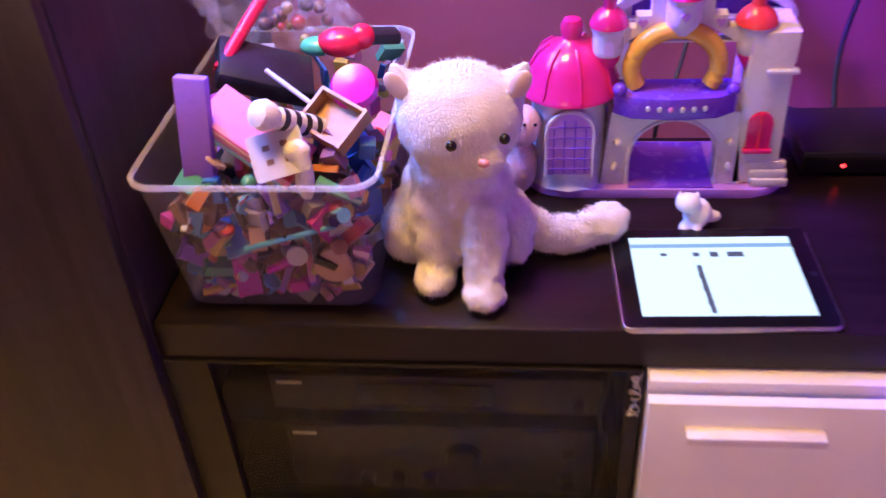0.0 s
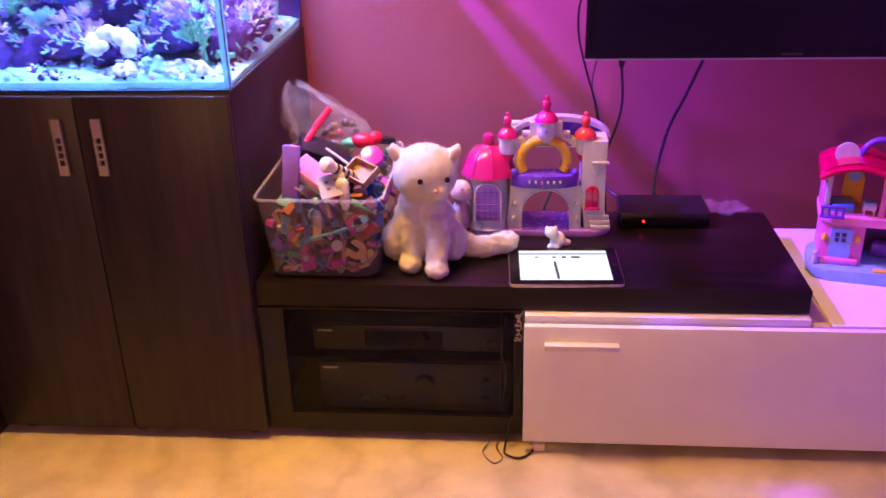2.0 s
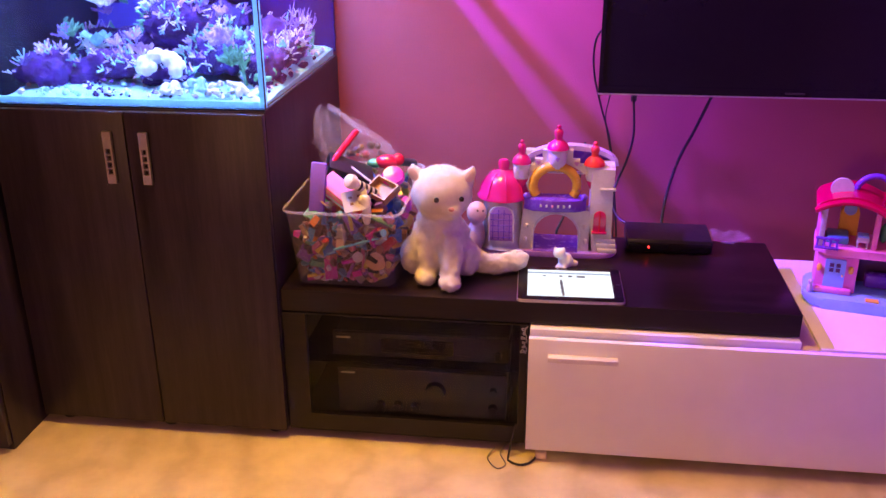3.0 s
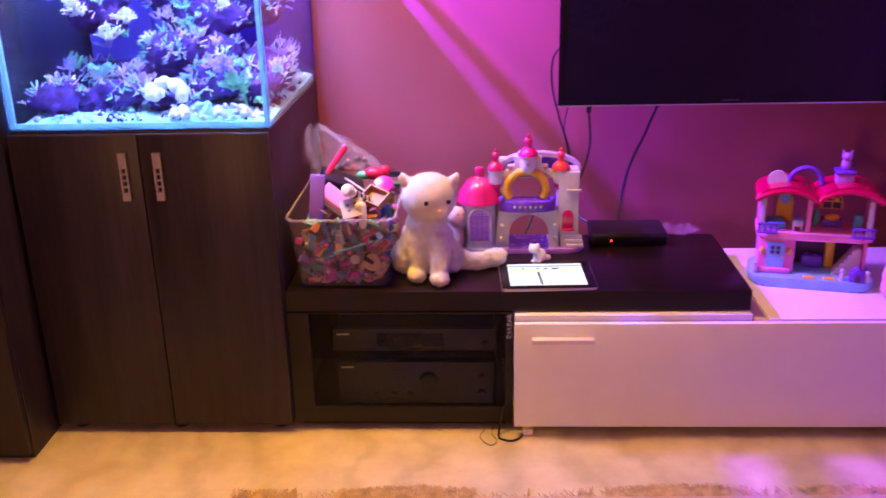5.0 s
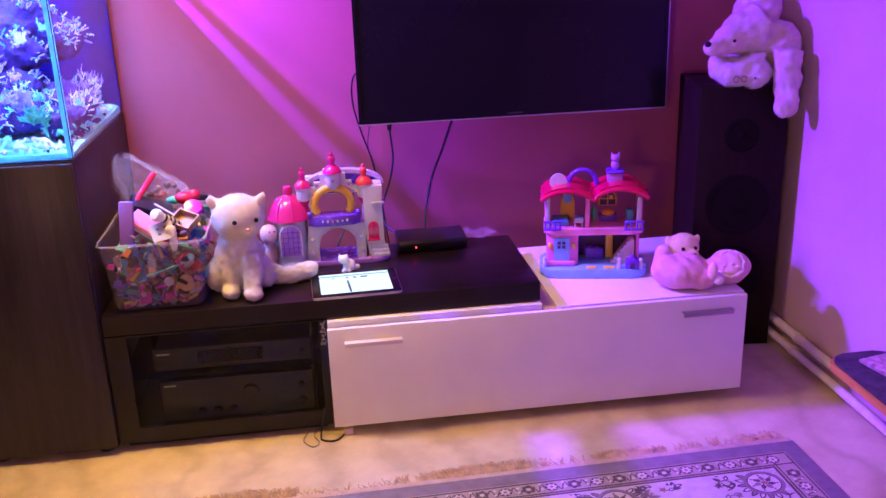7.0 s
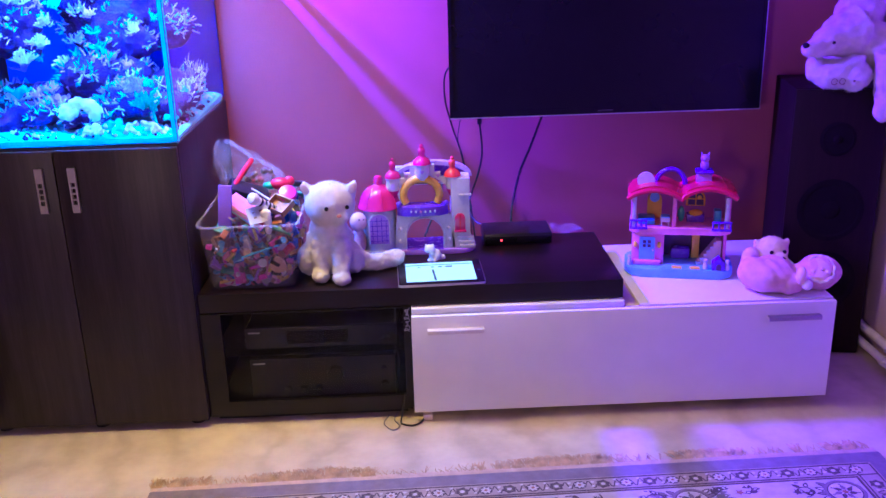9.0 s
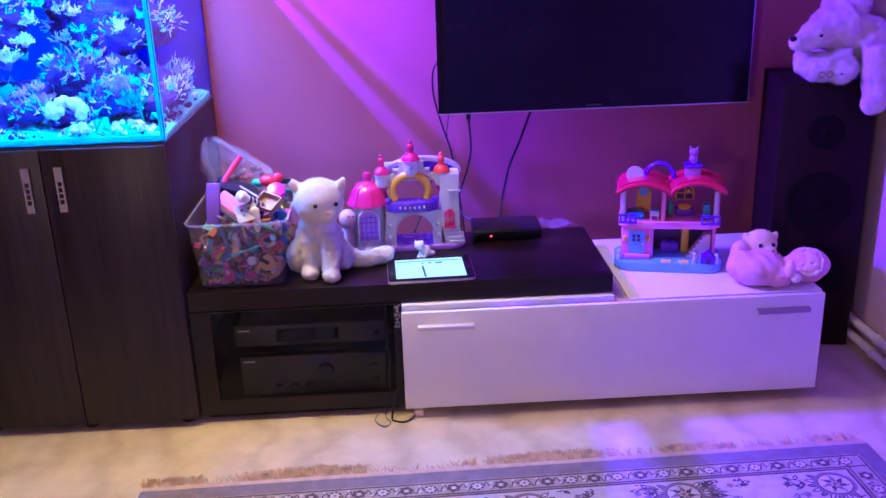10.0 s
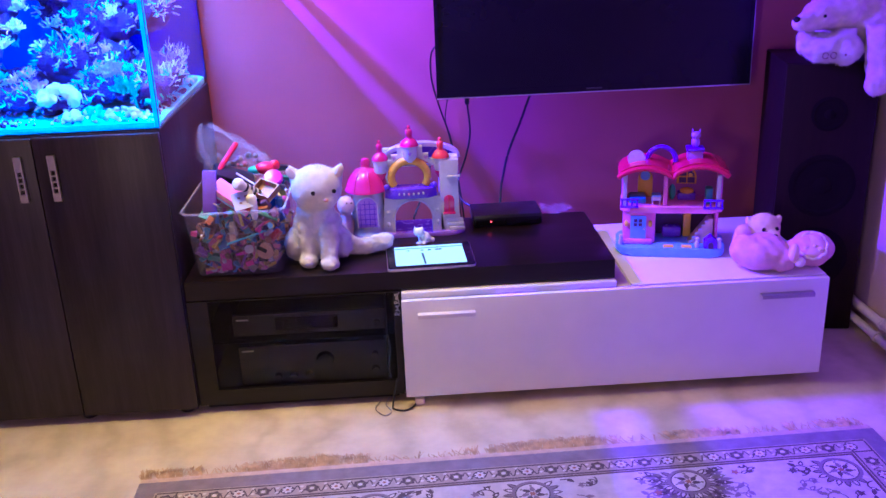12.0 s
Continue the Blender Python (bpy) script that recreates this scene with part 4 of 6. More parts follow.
def tray():
    t = thing("toy_crate", (-0.118, 1.06, 0.632), "small brown wooden toy crate tilted in the bin", "toy crate")
    m = pose(-0.118, 1.06, 0.634, 30, 12, -32)
    mat = plain("brown_toy_wood", (0.34, 0.17, 0.06), 0.5, 0, 0.2, 60)
    part("tray_floor", box(B(), -0.030, 0.030, -0.024, 0.024, -0.010, -0.007, 0, 1, m), mat, t)
    for a in ((-0.033, 0.033, -0.027, -0.023), (-0.033, 0.033, 0.023, 0.027), (-0.033, -0.029, -0.023, 0.023), (0.029, 0.033, -0.023, 0.023)):
        part("tray_side", box(B(), *a, -0.010, 0.010, 0, 1, m), mat, t)


tray()
b = lathe(B(), [(0.003, 0.012), (0.024, 0.010), (0.028, 0.0), (0.020, -0.006), (0.010, 0.0), (0.003, 0.004)], (0, 0, 0), 18, pose(-0.098, 1.10, 0.655, 40, 10, 0))
solid("toy_hat", b, plain("magenta_plastic", (0.60, 0.015, 0.28), 0.25), (-0.098, 1.10, 0.65), "round magenta plastic toy", "toy")
b = ball(B(), (-0.135, 1.22, 0.655), (0.03, 0.022, 0.018))
ball(b, (-0.108, 1.225, 0.660), 0.016)
solid("toy_apple", b, M_TOYRED, (-0.125, 1.22, 0.64), "glossy red rounded toy on the heap", "toy")
b = ball(B(), (-0.165, 1.22, 0.650), (0.022, 0.016, 0.012))
solid("toy_leaf", b, M_TOYGREEN, (-0.165, 1.22, 0.64), "green rounded toy on the heap", "toy")
block("toy_car", (-0.098, 1.27, 0.640), (0.06, 0.03, 0.016), (0, 10, 25), M_BLACK, "small black toy car on the heap", "toy car", 0.005)
block("toy_brick", (-0.082, 1.055, 0.602), (0.018, 0.018, 0.022), (10, 10, 10), TOY_MATS[3], "small blue toy brick", "toy brick", 0.002)
b = B()
m = pose(-0.155, 1.045, 0.640, 25, -52, 20)
lathe(b, [(0.004, -0.043), (0.011, -0.040)] + [(0.013, -0.036 + k * 0.008) for k in range(9)] + [(0.011, 0.032), (0.016, 0.040), (0.018, 0.048), (0.015, 0.058), (0.005, 0.064)], (0, 0, 0), 12, m)
for k, f in enumerate(b.faces):
    f.material_index = (k // 12) % 2 if k < 120 else 0
solid("striped_plush", b, [M_FUR, M_BLACK], (-0.155, 1.045, 0.61), "black and white striped soft toy on the heap", "soft toy")
b = merged(ball(ball(B(), (-0.145, 1.005, 0.598), (0.012, 0.010, 0.036)), (-0.15, 1.01, 0.625), (0.016, 0.012, 0.014)), 0.004, 2)
solid("white_plush_leg", b, M_FUR, (-0.145, 1.005, 0.56), "white soft toy leg hanging inside the bin", "soft toy")
b = rod(B(), (-0.225, 0.992, 0.505), (-0.115, 0.990, 0.540), 0.0035, 0.0035, 8)
solid("toy_wand", b, TOY_MATS[4], (-0.17, 0.991, 0.50), "thin sky blue plastic wand against the bin wall", "toy wand")
b = slab(B(), [(-0.125 + 0.020 * math.cos(a) * (1.25 if a > 3.1 else 1), 0.478 + 0.024 * math.sin(a)) for a in [k * 0.349 for k in range(18)]], 0.996, 1.003, "y", 0.001)
solid("toy_biscuit", b, TOY_MATS[8], (-0.125, 1.0, 0.455), "tan flat toy piece against the bin wall", "toy")


def plastic_bag():
    bm = B()
    rings, n = [], 56
    for j in range(26):
        h = j / 25
        cx, cy, cz = -0.222 - 0.085 * h ** 1.3, 1.285 + 0.01 * h, 0.632 + 0.140 * h
        rr = 0.094 * (1 - h) ** 0.62 * (0.75 + 0.25 * min(1, h * 6)) + 0.010
        ring = []
        for k in range(n):
            a = 2 * math.pi * k / n
            p = Vector((math.cos(a) * 1.6, math.sin(a) * 1.6, h * 1.2))
            fold = 0.16 * math.sin(9 * a + 3 * h) * h + 0.30 * noise.noise(p * 1.6) + 0.16 * noise.noise(p * 4.5) + 0.09 * noise.noise(p * 11) + 0.16 * abs(math.sin(13.5 * a + 5 * h + 3.5 * noise.noise(p * 2))) - 0.08
            q = rr * (1 + fold)
            ring.append(bm.verts.new((cx + q * math.cos(a), cy + 0.75 * q * math.sin(a), cz + 0.014 * noise.noise(p * 3 + Vector((7, 0, 0))) + 0.006 * noise.noise(p * 13))))
        rings.append(ring)
    for p, q in zip(rings, rings[1:]):
        for k in range(n):
            bm.faces.new((p[k], p[(k + 1) % n], q[(k + 1) % n], q[k]))
    solid("plastic_bag", bm, M_BAG, (-0.235, 1.285, 0.62), "crinkled clear plastic bag on top of the bin", "plastic bag", smooth=False)
    rnd = random.Random(5)
    bm = B()
    for k in range(14):
        ball(bm, (-0.19 + rnd.uniform(-0.06, 0.035), 1.28 + rnd.uniform(-0.03, 0.03), 0.660 + rnd.uniform(-0.012, 0.022)), rnd.uniform(0.005, 0.011), None, 10, 7, rnd.choice((0, 7, 8, 12, 13)))
    solid("bagged_toys", bm, TOY_MATS, (-0.19, 1.28, 0.64), "small red and tan toys inside the clear bag", "toys", kind="stuff")


plastic_bag()


# ---- plush toys and dolls ----
def turned(z=0, x=0, y=0):
    return pose(0, 0, 0, x, y, z)


def white_cat():
    bm = B()
    ball(bm, (0.010, 1.125, 0.485), (0.074, 0.078, 0.082))
    ball(bm, (0.012, 1.090, 0.545), (0.056, 0.052, 0.062))
    ball(bm, (-0.052, 1.120, 0.450), (0.036, 0.058, 0.045))
    ball(bm, (0.074, 1.120, 0.450), (0.034, 0.058, 0.045))
    ball(bm, (0.022, 1.075, 0.628), (0.072, 0.062, 0.066))
    ball(bm, (0.044, 1.036, 0.601), (0.033, 0.022, 0.024))
    for x, y, fx, fy in ((-0.014, 1.065, -0.014, 1.032), (0.046, 1.050, 0.047, 1.005)):
        rod(bm, (x, y + 0.012, 0.53), (fx, fy + 0.022, 0.425), 0.028, 0.024, 16)
        ball(bm, (fx, fy + 0.008, 0.425), (0.025, 0.030, 0.020))
    for x, s in ((-0.044, -1), (0.090, 1)):
        rod(bm, (x - s * 0.016, 1.082, 0.655), (x + s * 0.007, 1.076, 0.694), 0.024, 0.005, 14)
    tail = smooth_line([(0.070, 1.16, 0.440), (0.115, 1.135, 0.430), (0.150, 1.128, 0.430), (0.200, 1.150, 0.434)], 5)
    for p in tail:
        ball(bm, p, 0.025)
    bm = merged(bm, 0.0055, 3)
    for v in bm.verts:
        body = min(1.0, max(0.25, (0.60 - v.co.z) / 0.06))
        v.co += v.normal * body * (0.0055 * noise.noise(v.co * 34) + 0.004 * noise.noise(v.co * 80))
    furry(bm, 0.0075, 26000, 0.0006, 3)
    for f in bm.faces:
        f.material_index = 0
    for x, y, z in ((0.018, 1.0075, 0.632), (0.074, 1.0235, 0.631)):
        ball(bm, (x, y, z), (0.0062, 0.0050, 0.0064), None, 14, 10, 1)
    ball(bm, (0.052, 1.0085, 0.610), (0.007, 0.005, 0.005), None, 12, 8, 2)
    for s in (-1, 1):
        ball(bm, (0.023 + s * 0.067, 1.0605, 0.676), (0.011, 0.004, 0.018), turned(0, 0, s * 30), 14, 8, 3)
    plush("plush_cat", bm, [M_FUR, M_EYE, M_NOSE, plain("peach_ear_lining", (0.72, 0.55, 0.48), 0.9)], (0.02, 1.1, 0.405), "fluffy white sitting toy cat with a long tail", "plush toy", {1: "eye", 2: "nose", 3: "ear_lining"})


white_cat()


def pink_plush():
    bm = ball(B(), (0.086, 1.266, 0.450), (0.024, 0.024, 0.046))
    ball(bm, (0.088, 1.256, 0.516), (0.027, 0.024, 0.030))
    ball(bm, (0.090, 1.243, 0.506), (0.014, 0.011, 0.012))
    bm = merged(bm, 0.005, 2)
    furry(bm, 0.004, 600, 0.001, 9)
    for x in (0.092, 0.106):
        ball(bm, (x, 1.2325, 0.529), 0.0025, None, 8, 6, 1)
    solid("pink_plush", bm, [plain("pale_pink_plush", (0.70, 0.45, 0.50), 0.95, 0, 0.1, 60, 0.5, 400), M_EYE], (0.09, 1.26, 0.405), "small pale pink soft toy behind the white cat", "plush toy")


pink_plush()


def kitten():
    bm = ball(B(), (0.318, 1.185, 0.424), (0.019, 0.021, 0.020))
    ball(bm, (0.302, 1.172, 0.448), (0.016, 0.014, 0.014))
    for x in (0.291, 0.313):
        rod(bm, (x, 1.172, 0.456), (x, 1.172, 0.468), 0.005, 0.001, 8)
    ball(bm, (0.300, 1.168, 0.412), (0.007, 0.009, 0.008))
    ball(bm, (0.316, 1.166, 0.412), (0.007, 0.009, 0.008))
    ball(bm, (0.338, 1.188, 0.416), (0.013, 0.008, 0.009))
    bm = merged(bm, 0.003, 2)
    solid("kitten_figurine", bm, plain("white_flocked_plastic", (0.80, 0.77, 0.76), 0.6), (0.318, 1.18, 0.405), "small white kitten figurine in front of the toy castle", "figurine")


kitten()


# ---- toy castle ----
def arch_line(x0, x1, z0, z1, n=10):
    """Outline of a doorway with a round head, from the foot of one side to the other."""
    r = (x1 - x0) / 2
    return [(x0, z0)] + arc((x0 + x1) / 2, z1 - r, r, r, 180, 0, n) + [(x1, z0)]


def cone_tower(t, x, y, z, r, mat, lab):
    part("tower", lathe(B(), [(r * 0.55, -0.012), (r * 0.9, 0.0), (r, 0.006), (r, 0.030), (r * 1.12, 0.032), (r * 1.12, 0.038)], (x, y, z), 20), M_TOYWHITE, t)
    c = part("tower_roof", lathe(B(), [(r * 1.25, 0.038), (r * 1.22, 0.043), (r * 1.05, 0.050), (r * 0.80, 0.056), (r * 0.46, 0.061), (r * 0.40, 0.068), (r * 0.50, 0.073), (r * 0.52, 0.081), (r * 0.38, 0.087), (r * 0.1, 0.090)], (x, y, z), 20), mat, t, lab)
    part("finial", ball(B(), (x, y, z + 0.093), r * 0.28, None, 12, 8), mat, c)
    part("heart", slab(B(), [(x, z + 0.010), (x + 0.006, z + 0.018), (x + 0.003, z + 0.023), (x, z + 0.020), (x - 0.003, z + 0.023), (x - 0.006, z + 0.018)], y - r - 0.0015, y - r + 0.002, "y"), M_TOYLILAC, t)


def castle():
    t = thing("toy_castle", (0.27, 1.31, 0.405), "white, pink and purple plastic toy castle", "toy castle")
    part("base_plate", slab(B(), rounded(0.094, 0.450, 1.246, 1.375, 0.05, 8), 0.405, 0.419, "z", 0.003), M_TOYLILAC, t, "purple base plate")
    # round turret
    tx, ty = 0.152, 1.300
    part("turret", lathe(B(), [(0.060, 0.014), (0.056, 0.020), (0.052, 0.080), (0.050, 0.146), (0.056, 0.150)], (tx, ty, 0.405), 12), M_TOYWHITE, t)
    d = part("turret_roof", lathe(B(), [(0.067, 0.146), (0.067, 0.151), (0.062, 0.158), (0.056, 0.178), (0.044, 0.197), (0.028, 0.209), (0.015, 0.214), (0.013, 0.217), (0.015, 0.233), (0.011, 0.241), (0.004, 0.244)], (tx, ty, 0.405), 24), M_TOYPINK, t, "hot pink domed roof")
    for k in range(8):
        a = 2 * math.pi * k / 8 + 0.2
        pts = [(tx + r * math.cos(a), ty + r * math.sin(a), 0.405 + z) for r, z in ((0.0665, 0.152), (0.0625, 0.159), (0.0565, 0.179), (0.0445, 0.198), (0.0285, 0.210))]
        part("roof_rib", tube(B(), pts, 0.0018, 6), M_TOYPINK, d)
    part("turret_door", slab(B(), arch_line(0.122, 0.182, 0.446, 0.540), 1.2415, 1.252, "y", 0.001), M_TOYLILAC, t, "lilac arched door")
    part("door_frame", tube(B(), [(x, 1.2425, z) for x, z in arch_line(0.121, 0.183, 0.444, 0.542)], 0.0028, 6), M_TOYWHITE, t)
    b = B()
    for k in range(4):
        rod(b, (0.131 + k * 0.014, 1.2408, 0.450), (0.131 + k * 0.014, 1.2408, 0.530 if k in (1, 2) else 0.518), 0.0012, None, 6)
    for k in range(5):
        rod(b, (0.124, 1.2408, 0.456 + k * 0.016), (0.180, 1.2408, 0.456 + k * 0.016), 0.0012, None, 6)
    part("door_lattice", b, M_TOYPURPLE, t)
    # gate
    inner = arch_line(0.232, 0.350, 0.419, 0.520, 12)
    outer = [(0.196, 0.419)] + [(0.206 + (0.372 - 0.206) * k / 12, 0.530) for k in range(13)] + [(0.384, 0.419)]
    part("gate_wall", frame_slab(B(), outer, inner, 1.262, 1.300), M_TOYWHITE, t, smooth=False)
    part("gate_trim", tube(B(), [(x, 1.262, z) for x, z in inner], 0.003, 6), M_TOYWHITE, t)
    for x in (0.216, 0.364):
        part("stud", ball(B(), (x, 1.260, 0.485), 0.006, None, 10, 8), M_TOYWHITE, t)
        part("lantern", ball(B(), (x + (0.002 if x > 0.3 else -0.002), 1.259, 0.447), (0.005, 0.005, 0.008), None, 10, 8), M_TOYWHITE, t)
    part("gate_floor", box(B(), 0.234, 0.348, 1.25, 1.37, 0.419, 0.421), M_TOYPURPLE, t)
    part("back_wall", box(B(), 0.206, 0.232, 1.345, 1.372, 0.419, 0.66, 0.002), M_TOYWHITE, t)
    # balcony
    bal = [(0.208, 1.30), (0.208, 1.262), (0.230, 1.246), (0.285, 1.240), (0.340, 1.246), (0.364, 1.262), (0.364, 1.30)]
    b2 = part("balcony", slab(B(), bal, 0.529, 0.560, "z", 0.002), M_TOYPURPLE, t, "purple curved balcony")
    for k in range(8):
        x = 0.236 + k * 0.0145
        y = 1.2405 + 0.0075 * ((x - 0.286) / 0.05) ** 2
        part("jewel", ball(B(), (x, y - 0.0005, 0.545), (0.0032, 0.002, 0.0045), None, 10, 6), M_TOYWHITE if k != 3 else M_TOYROSE, b2)
    part("gold_arch", tube(B(), [(0.284 + 0.055 * math.cos(a), 1.275, 0.590 + 0.050 * math.sin(a)) for a in [math.radians(-32 + 244 * k / 20) for k in range(21)]], 0.0120, 12), M_TOYGOLD, t, "gold plastic arch")
    # stepped middle
    steps = [(0.212, 0.620), (0.212, 0.640), (0.232, 0.640), (0.232, 0.656), (0.250, 0.656), (0.250, 0.680), (0.262, 0.680), (0.262, 0.694), (0.274, 0.694)]
    steps = steps + [(0.576 - x, z) for x, z in steps[::-1]]
    innr = [(0.222 + (0.354 - 0.222) * k / 17, 0.622 + 0.028 * math.sin(math.pi * k / 17)) for k in range(18)]
    part("parapet", frame_slab(B(), steps, innr, 1.280, 1.300), M_TOYWHITE, t, smooth=False)
    for x, z in ((0.240, 0.646), (0.336, 0.646)):
        part("heart", slab(B(), [(x, z - 0.006), (x + 0.007, z + 0.003), (x + 0.003, z + 0.007), (x, z + 0.004), (x - 0.003, z + 0.007), (x - 0.007, z + 0.003)], 1.2785, 1.281, "y"), M_TOYLILAC, t)
    cone_tower(t, 0.288, 1.275, 0.648, 0.022, M_TOYPINK, "hot pink pointed roof")
    cone_tower(t, 0.198, 1.285, 0.606, 0.020, M_TOYPINK, "hot pink pointed roof")
    cone_tower(t, 0.380, 1.285, 0.606, 0.021, plain("orange_red_toy_plastic", (0.80, 0.06, 0.06), 0.22), "orange-red pointed roof")
    for x, y, r in ((0.198, 1.285, 0.020), (0.380, 1.285, 0.021)):
        part("tower_window", slab(B(), arch_line(x - 0.006, x + 0.006, 0.610, 0.630, 6), y - r - 0.0018, y - r + 0.002, "y"), M_TOYPALELILAC, t)
        part("tower_skirt", lathe(B(), [(r * 0.10, -0.030), (r * 0.35, -0.026), (r * 0.80, -0.010), (r * 0.90, -0.002), (r * 0.2, 0.0)], (x, y, 0.606), 20), M_TOYPINK, t, "pink tapered tower base")
    for x in (0.214, 0.358):
        part("balcony_lamp", ball(B(), (x, 1.256, 0.567), 0.009, None, 12, 8), M_TOYPURPLE, t)
    # right tower
    b = slab(B(), [(0.372, 0.419), (0.442, 0.419), (0.436, 0.445), (0.428, 0.46), (0.426, 0.590), (0.432, 0.600), (0.432, 0.640), (0.374, 0.640)], 1.262, 1.345, "y", 0.003)
    w = part("side_tower", b, M_TOYWHITE, t)
    part("ledge", box(B(), 0.396, 0.436, 1.255, 1.27, 0.585, 0.591, 0.002), M_TOYWHITE, w)
    part("window_shutter", slab(B(), arch_line(0.384, 0.416, 0.474, 0.530), 1.2585, 1.265, "y", 0.001), M_TOYPINK, w, "red arched window")
    part("window_sill", box(B(), 0.381, 0.419, 1.254, 1.264, 0.470, 0.476, 0.0015), M_TOYPINK, w)
    part("window_bar", rod(B(), (0.400, 1.2580, 0.476), (0.400, 1.2580, 0.528), 0.0016), M_TOYRED, w)
    for k in range(3):
        part("step", box(B(), 0.398 - k * 0.004, 0.446 - 0.002 * k, 1.252 + 0.004 * k, 1.27, 0.419 + k * 0.012, 0.431 + k * 0.012, 0.002), M_TOYWHITE, w)
    # canopy behind
    cn = [(x, z) for x, z in arc(0.322, 0.628, 0.122, 0.050, 0, 180, 16)]
    ci = [(x, z) for x, z in arc(0.322, 0.626, 0.110, 0.040, 0, 180, 16)]
    part("canopy", frame_slab(B(), cn, ci, 1.335, 1.365), M_TOYPALELILAC, t, "pale lilac arched canopy", smooth=False)
    part("canopy_panel", slab(B(), ci, 1.350, 1.356, "y"), M_TOYPURPLE, t, "purple arched back panel")


castle()


# ---- tablet, set-top box ----
def tablet():
    t = thing("tablet", (0.329, 1.068, 0.405), "black tablet with a lit white page lying on the board", "tablet", turn=1.8)
    p = lambda *a, **k: part(*a, place=False, **k)
    p("shell", slab(B(), rounded(-0.124, 0.124, -0.096, 0.096, 0.010), 0.0, 0.0075, "z", 0.002), M_ALU, t)
    p("glass_front", slab(B(), rounded(-0.1225, 0.1225, -0.0945, 0.0945, 0.009), 0.0070, 0.0085, "z", 0.0005), M_SCREEN_OFF, t)
    s = p("screen", box(B(), -0.100, 0.100, -0.076, 0.076, 0.0085, 0.0088), M_PAGE, t, label="lit white screen")
    p("address_bar", box(B(), -0.0998, 0.0998, 0.054, 0.062, 0.0088, 0.0090), M_PAGEBAR, s)
    for x, y, w, h in ((-0.060, 0.040, 0.004, 0.003), (-0.020, 0.040, 0.004, 0.004), (0.002, 0.040, 0.005, 0.005), (0.028, 0.040, 0.010, 0.005)):
        p("page_mark", box(B(), x - w, x + w, y - h, y + h, 0.0088, 0.0090), M_PAGEINK, s)
    b = B()
    for k in range(7):
        x, y = -0.020 + 0.0006 * k, 0.012 - k * 0.0128
        slab(b, rounded(x - 0.0030 - 0.0008 * (k % 2), x + 0.0030, y - 0.0066, y + 0.0066, 0.002, 3), 0.0088, 0.0090)
    p("page_picture", b, M_PAGEINK, s)
    p("home_button", slab(B(), [(0.1135 + 0.0045 * math.cos(k * 0.524), 0.0045 * math.sin(k * 0.524)) for k in range(12)], 0.0085, 0.0088), M_BLACK, t)


M_PAGE = glow("lit_page", (0.62, 0.95, 1.0), 1.15)
M_PAGEBAR = glow("lit_bar", (0.25, 0.55, 0.75), 0.8)
M_PAGEINK = glow("dim_ink", (0.10, 0.16, 0.25), 0.5)
tablet()


def set_top_box():
    t = thing("set_top_box", (0.583, 1.36, 0.405), "black set-top box with a red standby light", "set-top box")
    part("case", box(B(), 0.476, 0.692, 1.303, 1.432, 0.408, 0.444, 0.004), M_BLACK, t)
    part("front_strip", box(B(), 0.480, 0.688, 1.2995, 1.304, 0.411, 0.434, 0.001), M_SCREEN_OFF, t)
    part("status_light", ball(B(), (0.531, 1.2985, 0.424), 0.0026, None, 10, 8), M_LED, t, "glowing red light")
    for x in (0.49, 0.68):
        for y in (1.315, 1.40):
            part("foot", rod(B(), (x, y, 0.4055), (x, y, 0.409), 0.006), M_BLACK, t)


set_top_box()
bm = B()
bmesh.ops.create_grid(bm, x_segments=16, y_segments=10, size=0.5, matrix=pose(0.735, 1.385, 0.416) @ Matrix.Diagonal((0.12, 0.07, 1, 1)))
for v in bm.verts:
    v.co.z += 0.012 + 0.016 * noise.noise(v.co * 40) + 0.006 * noise.noise(v.co * 110)
solid("plastic_wrapper", bm, M_BAG, (0.735, 1.385, 0.406), "crumpled clear plastic wrapper beside the set-top box", "wrapper")


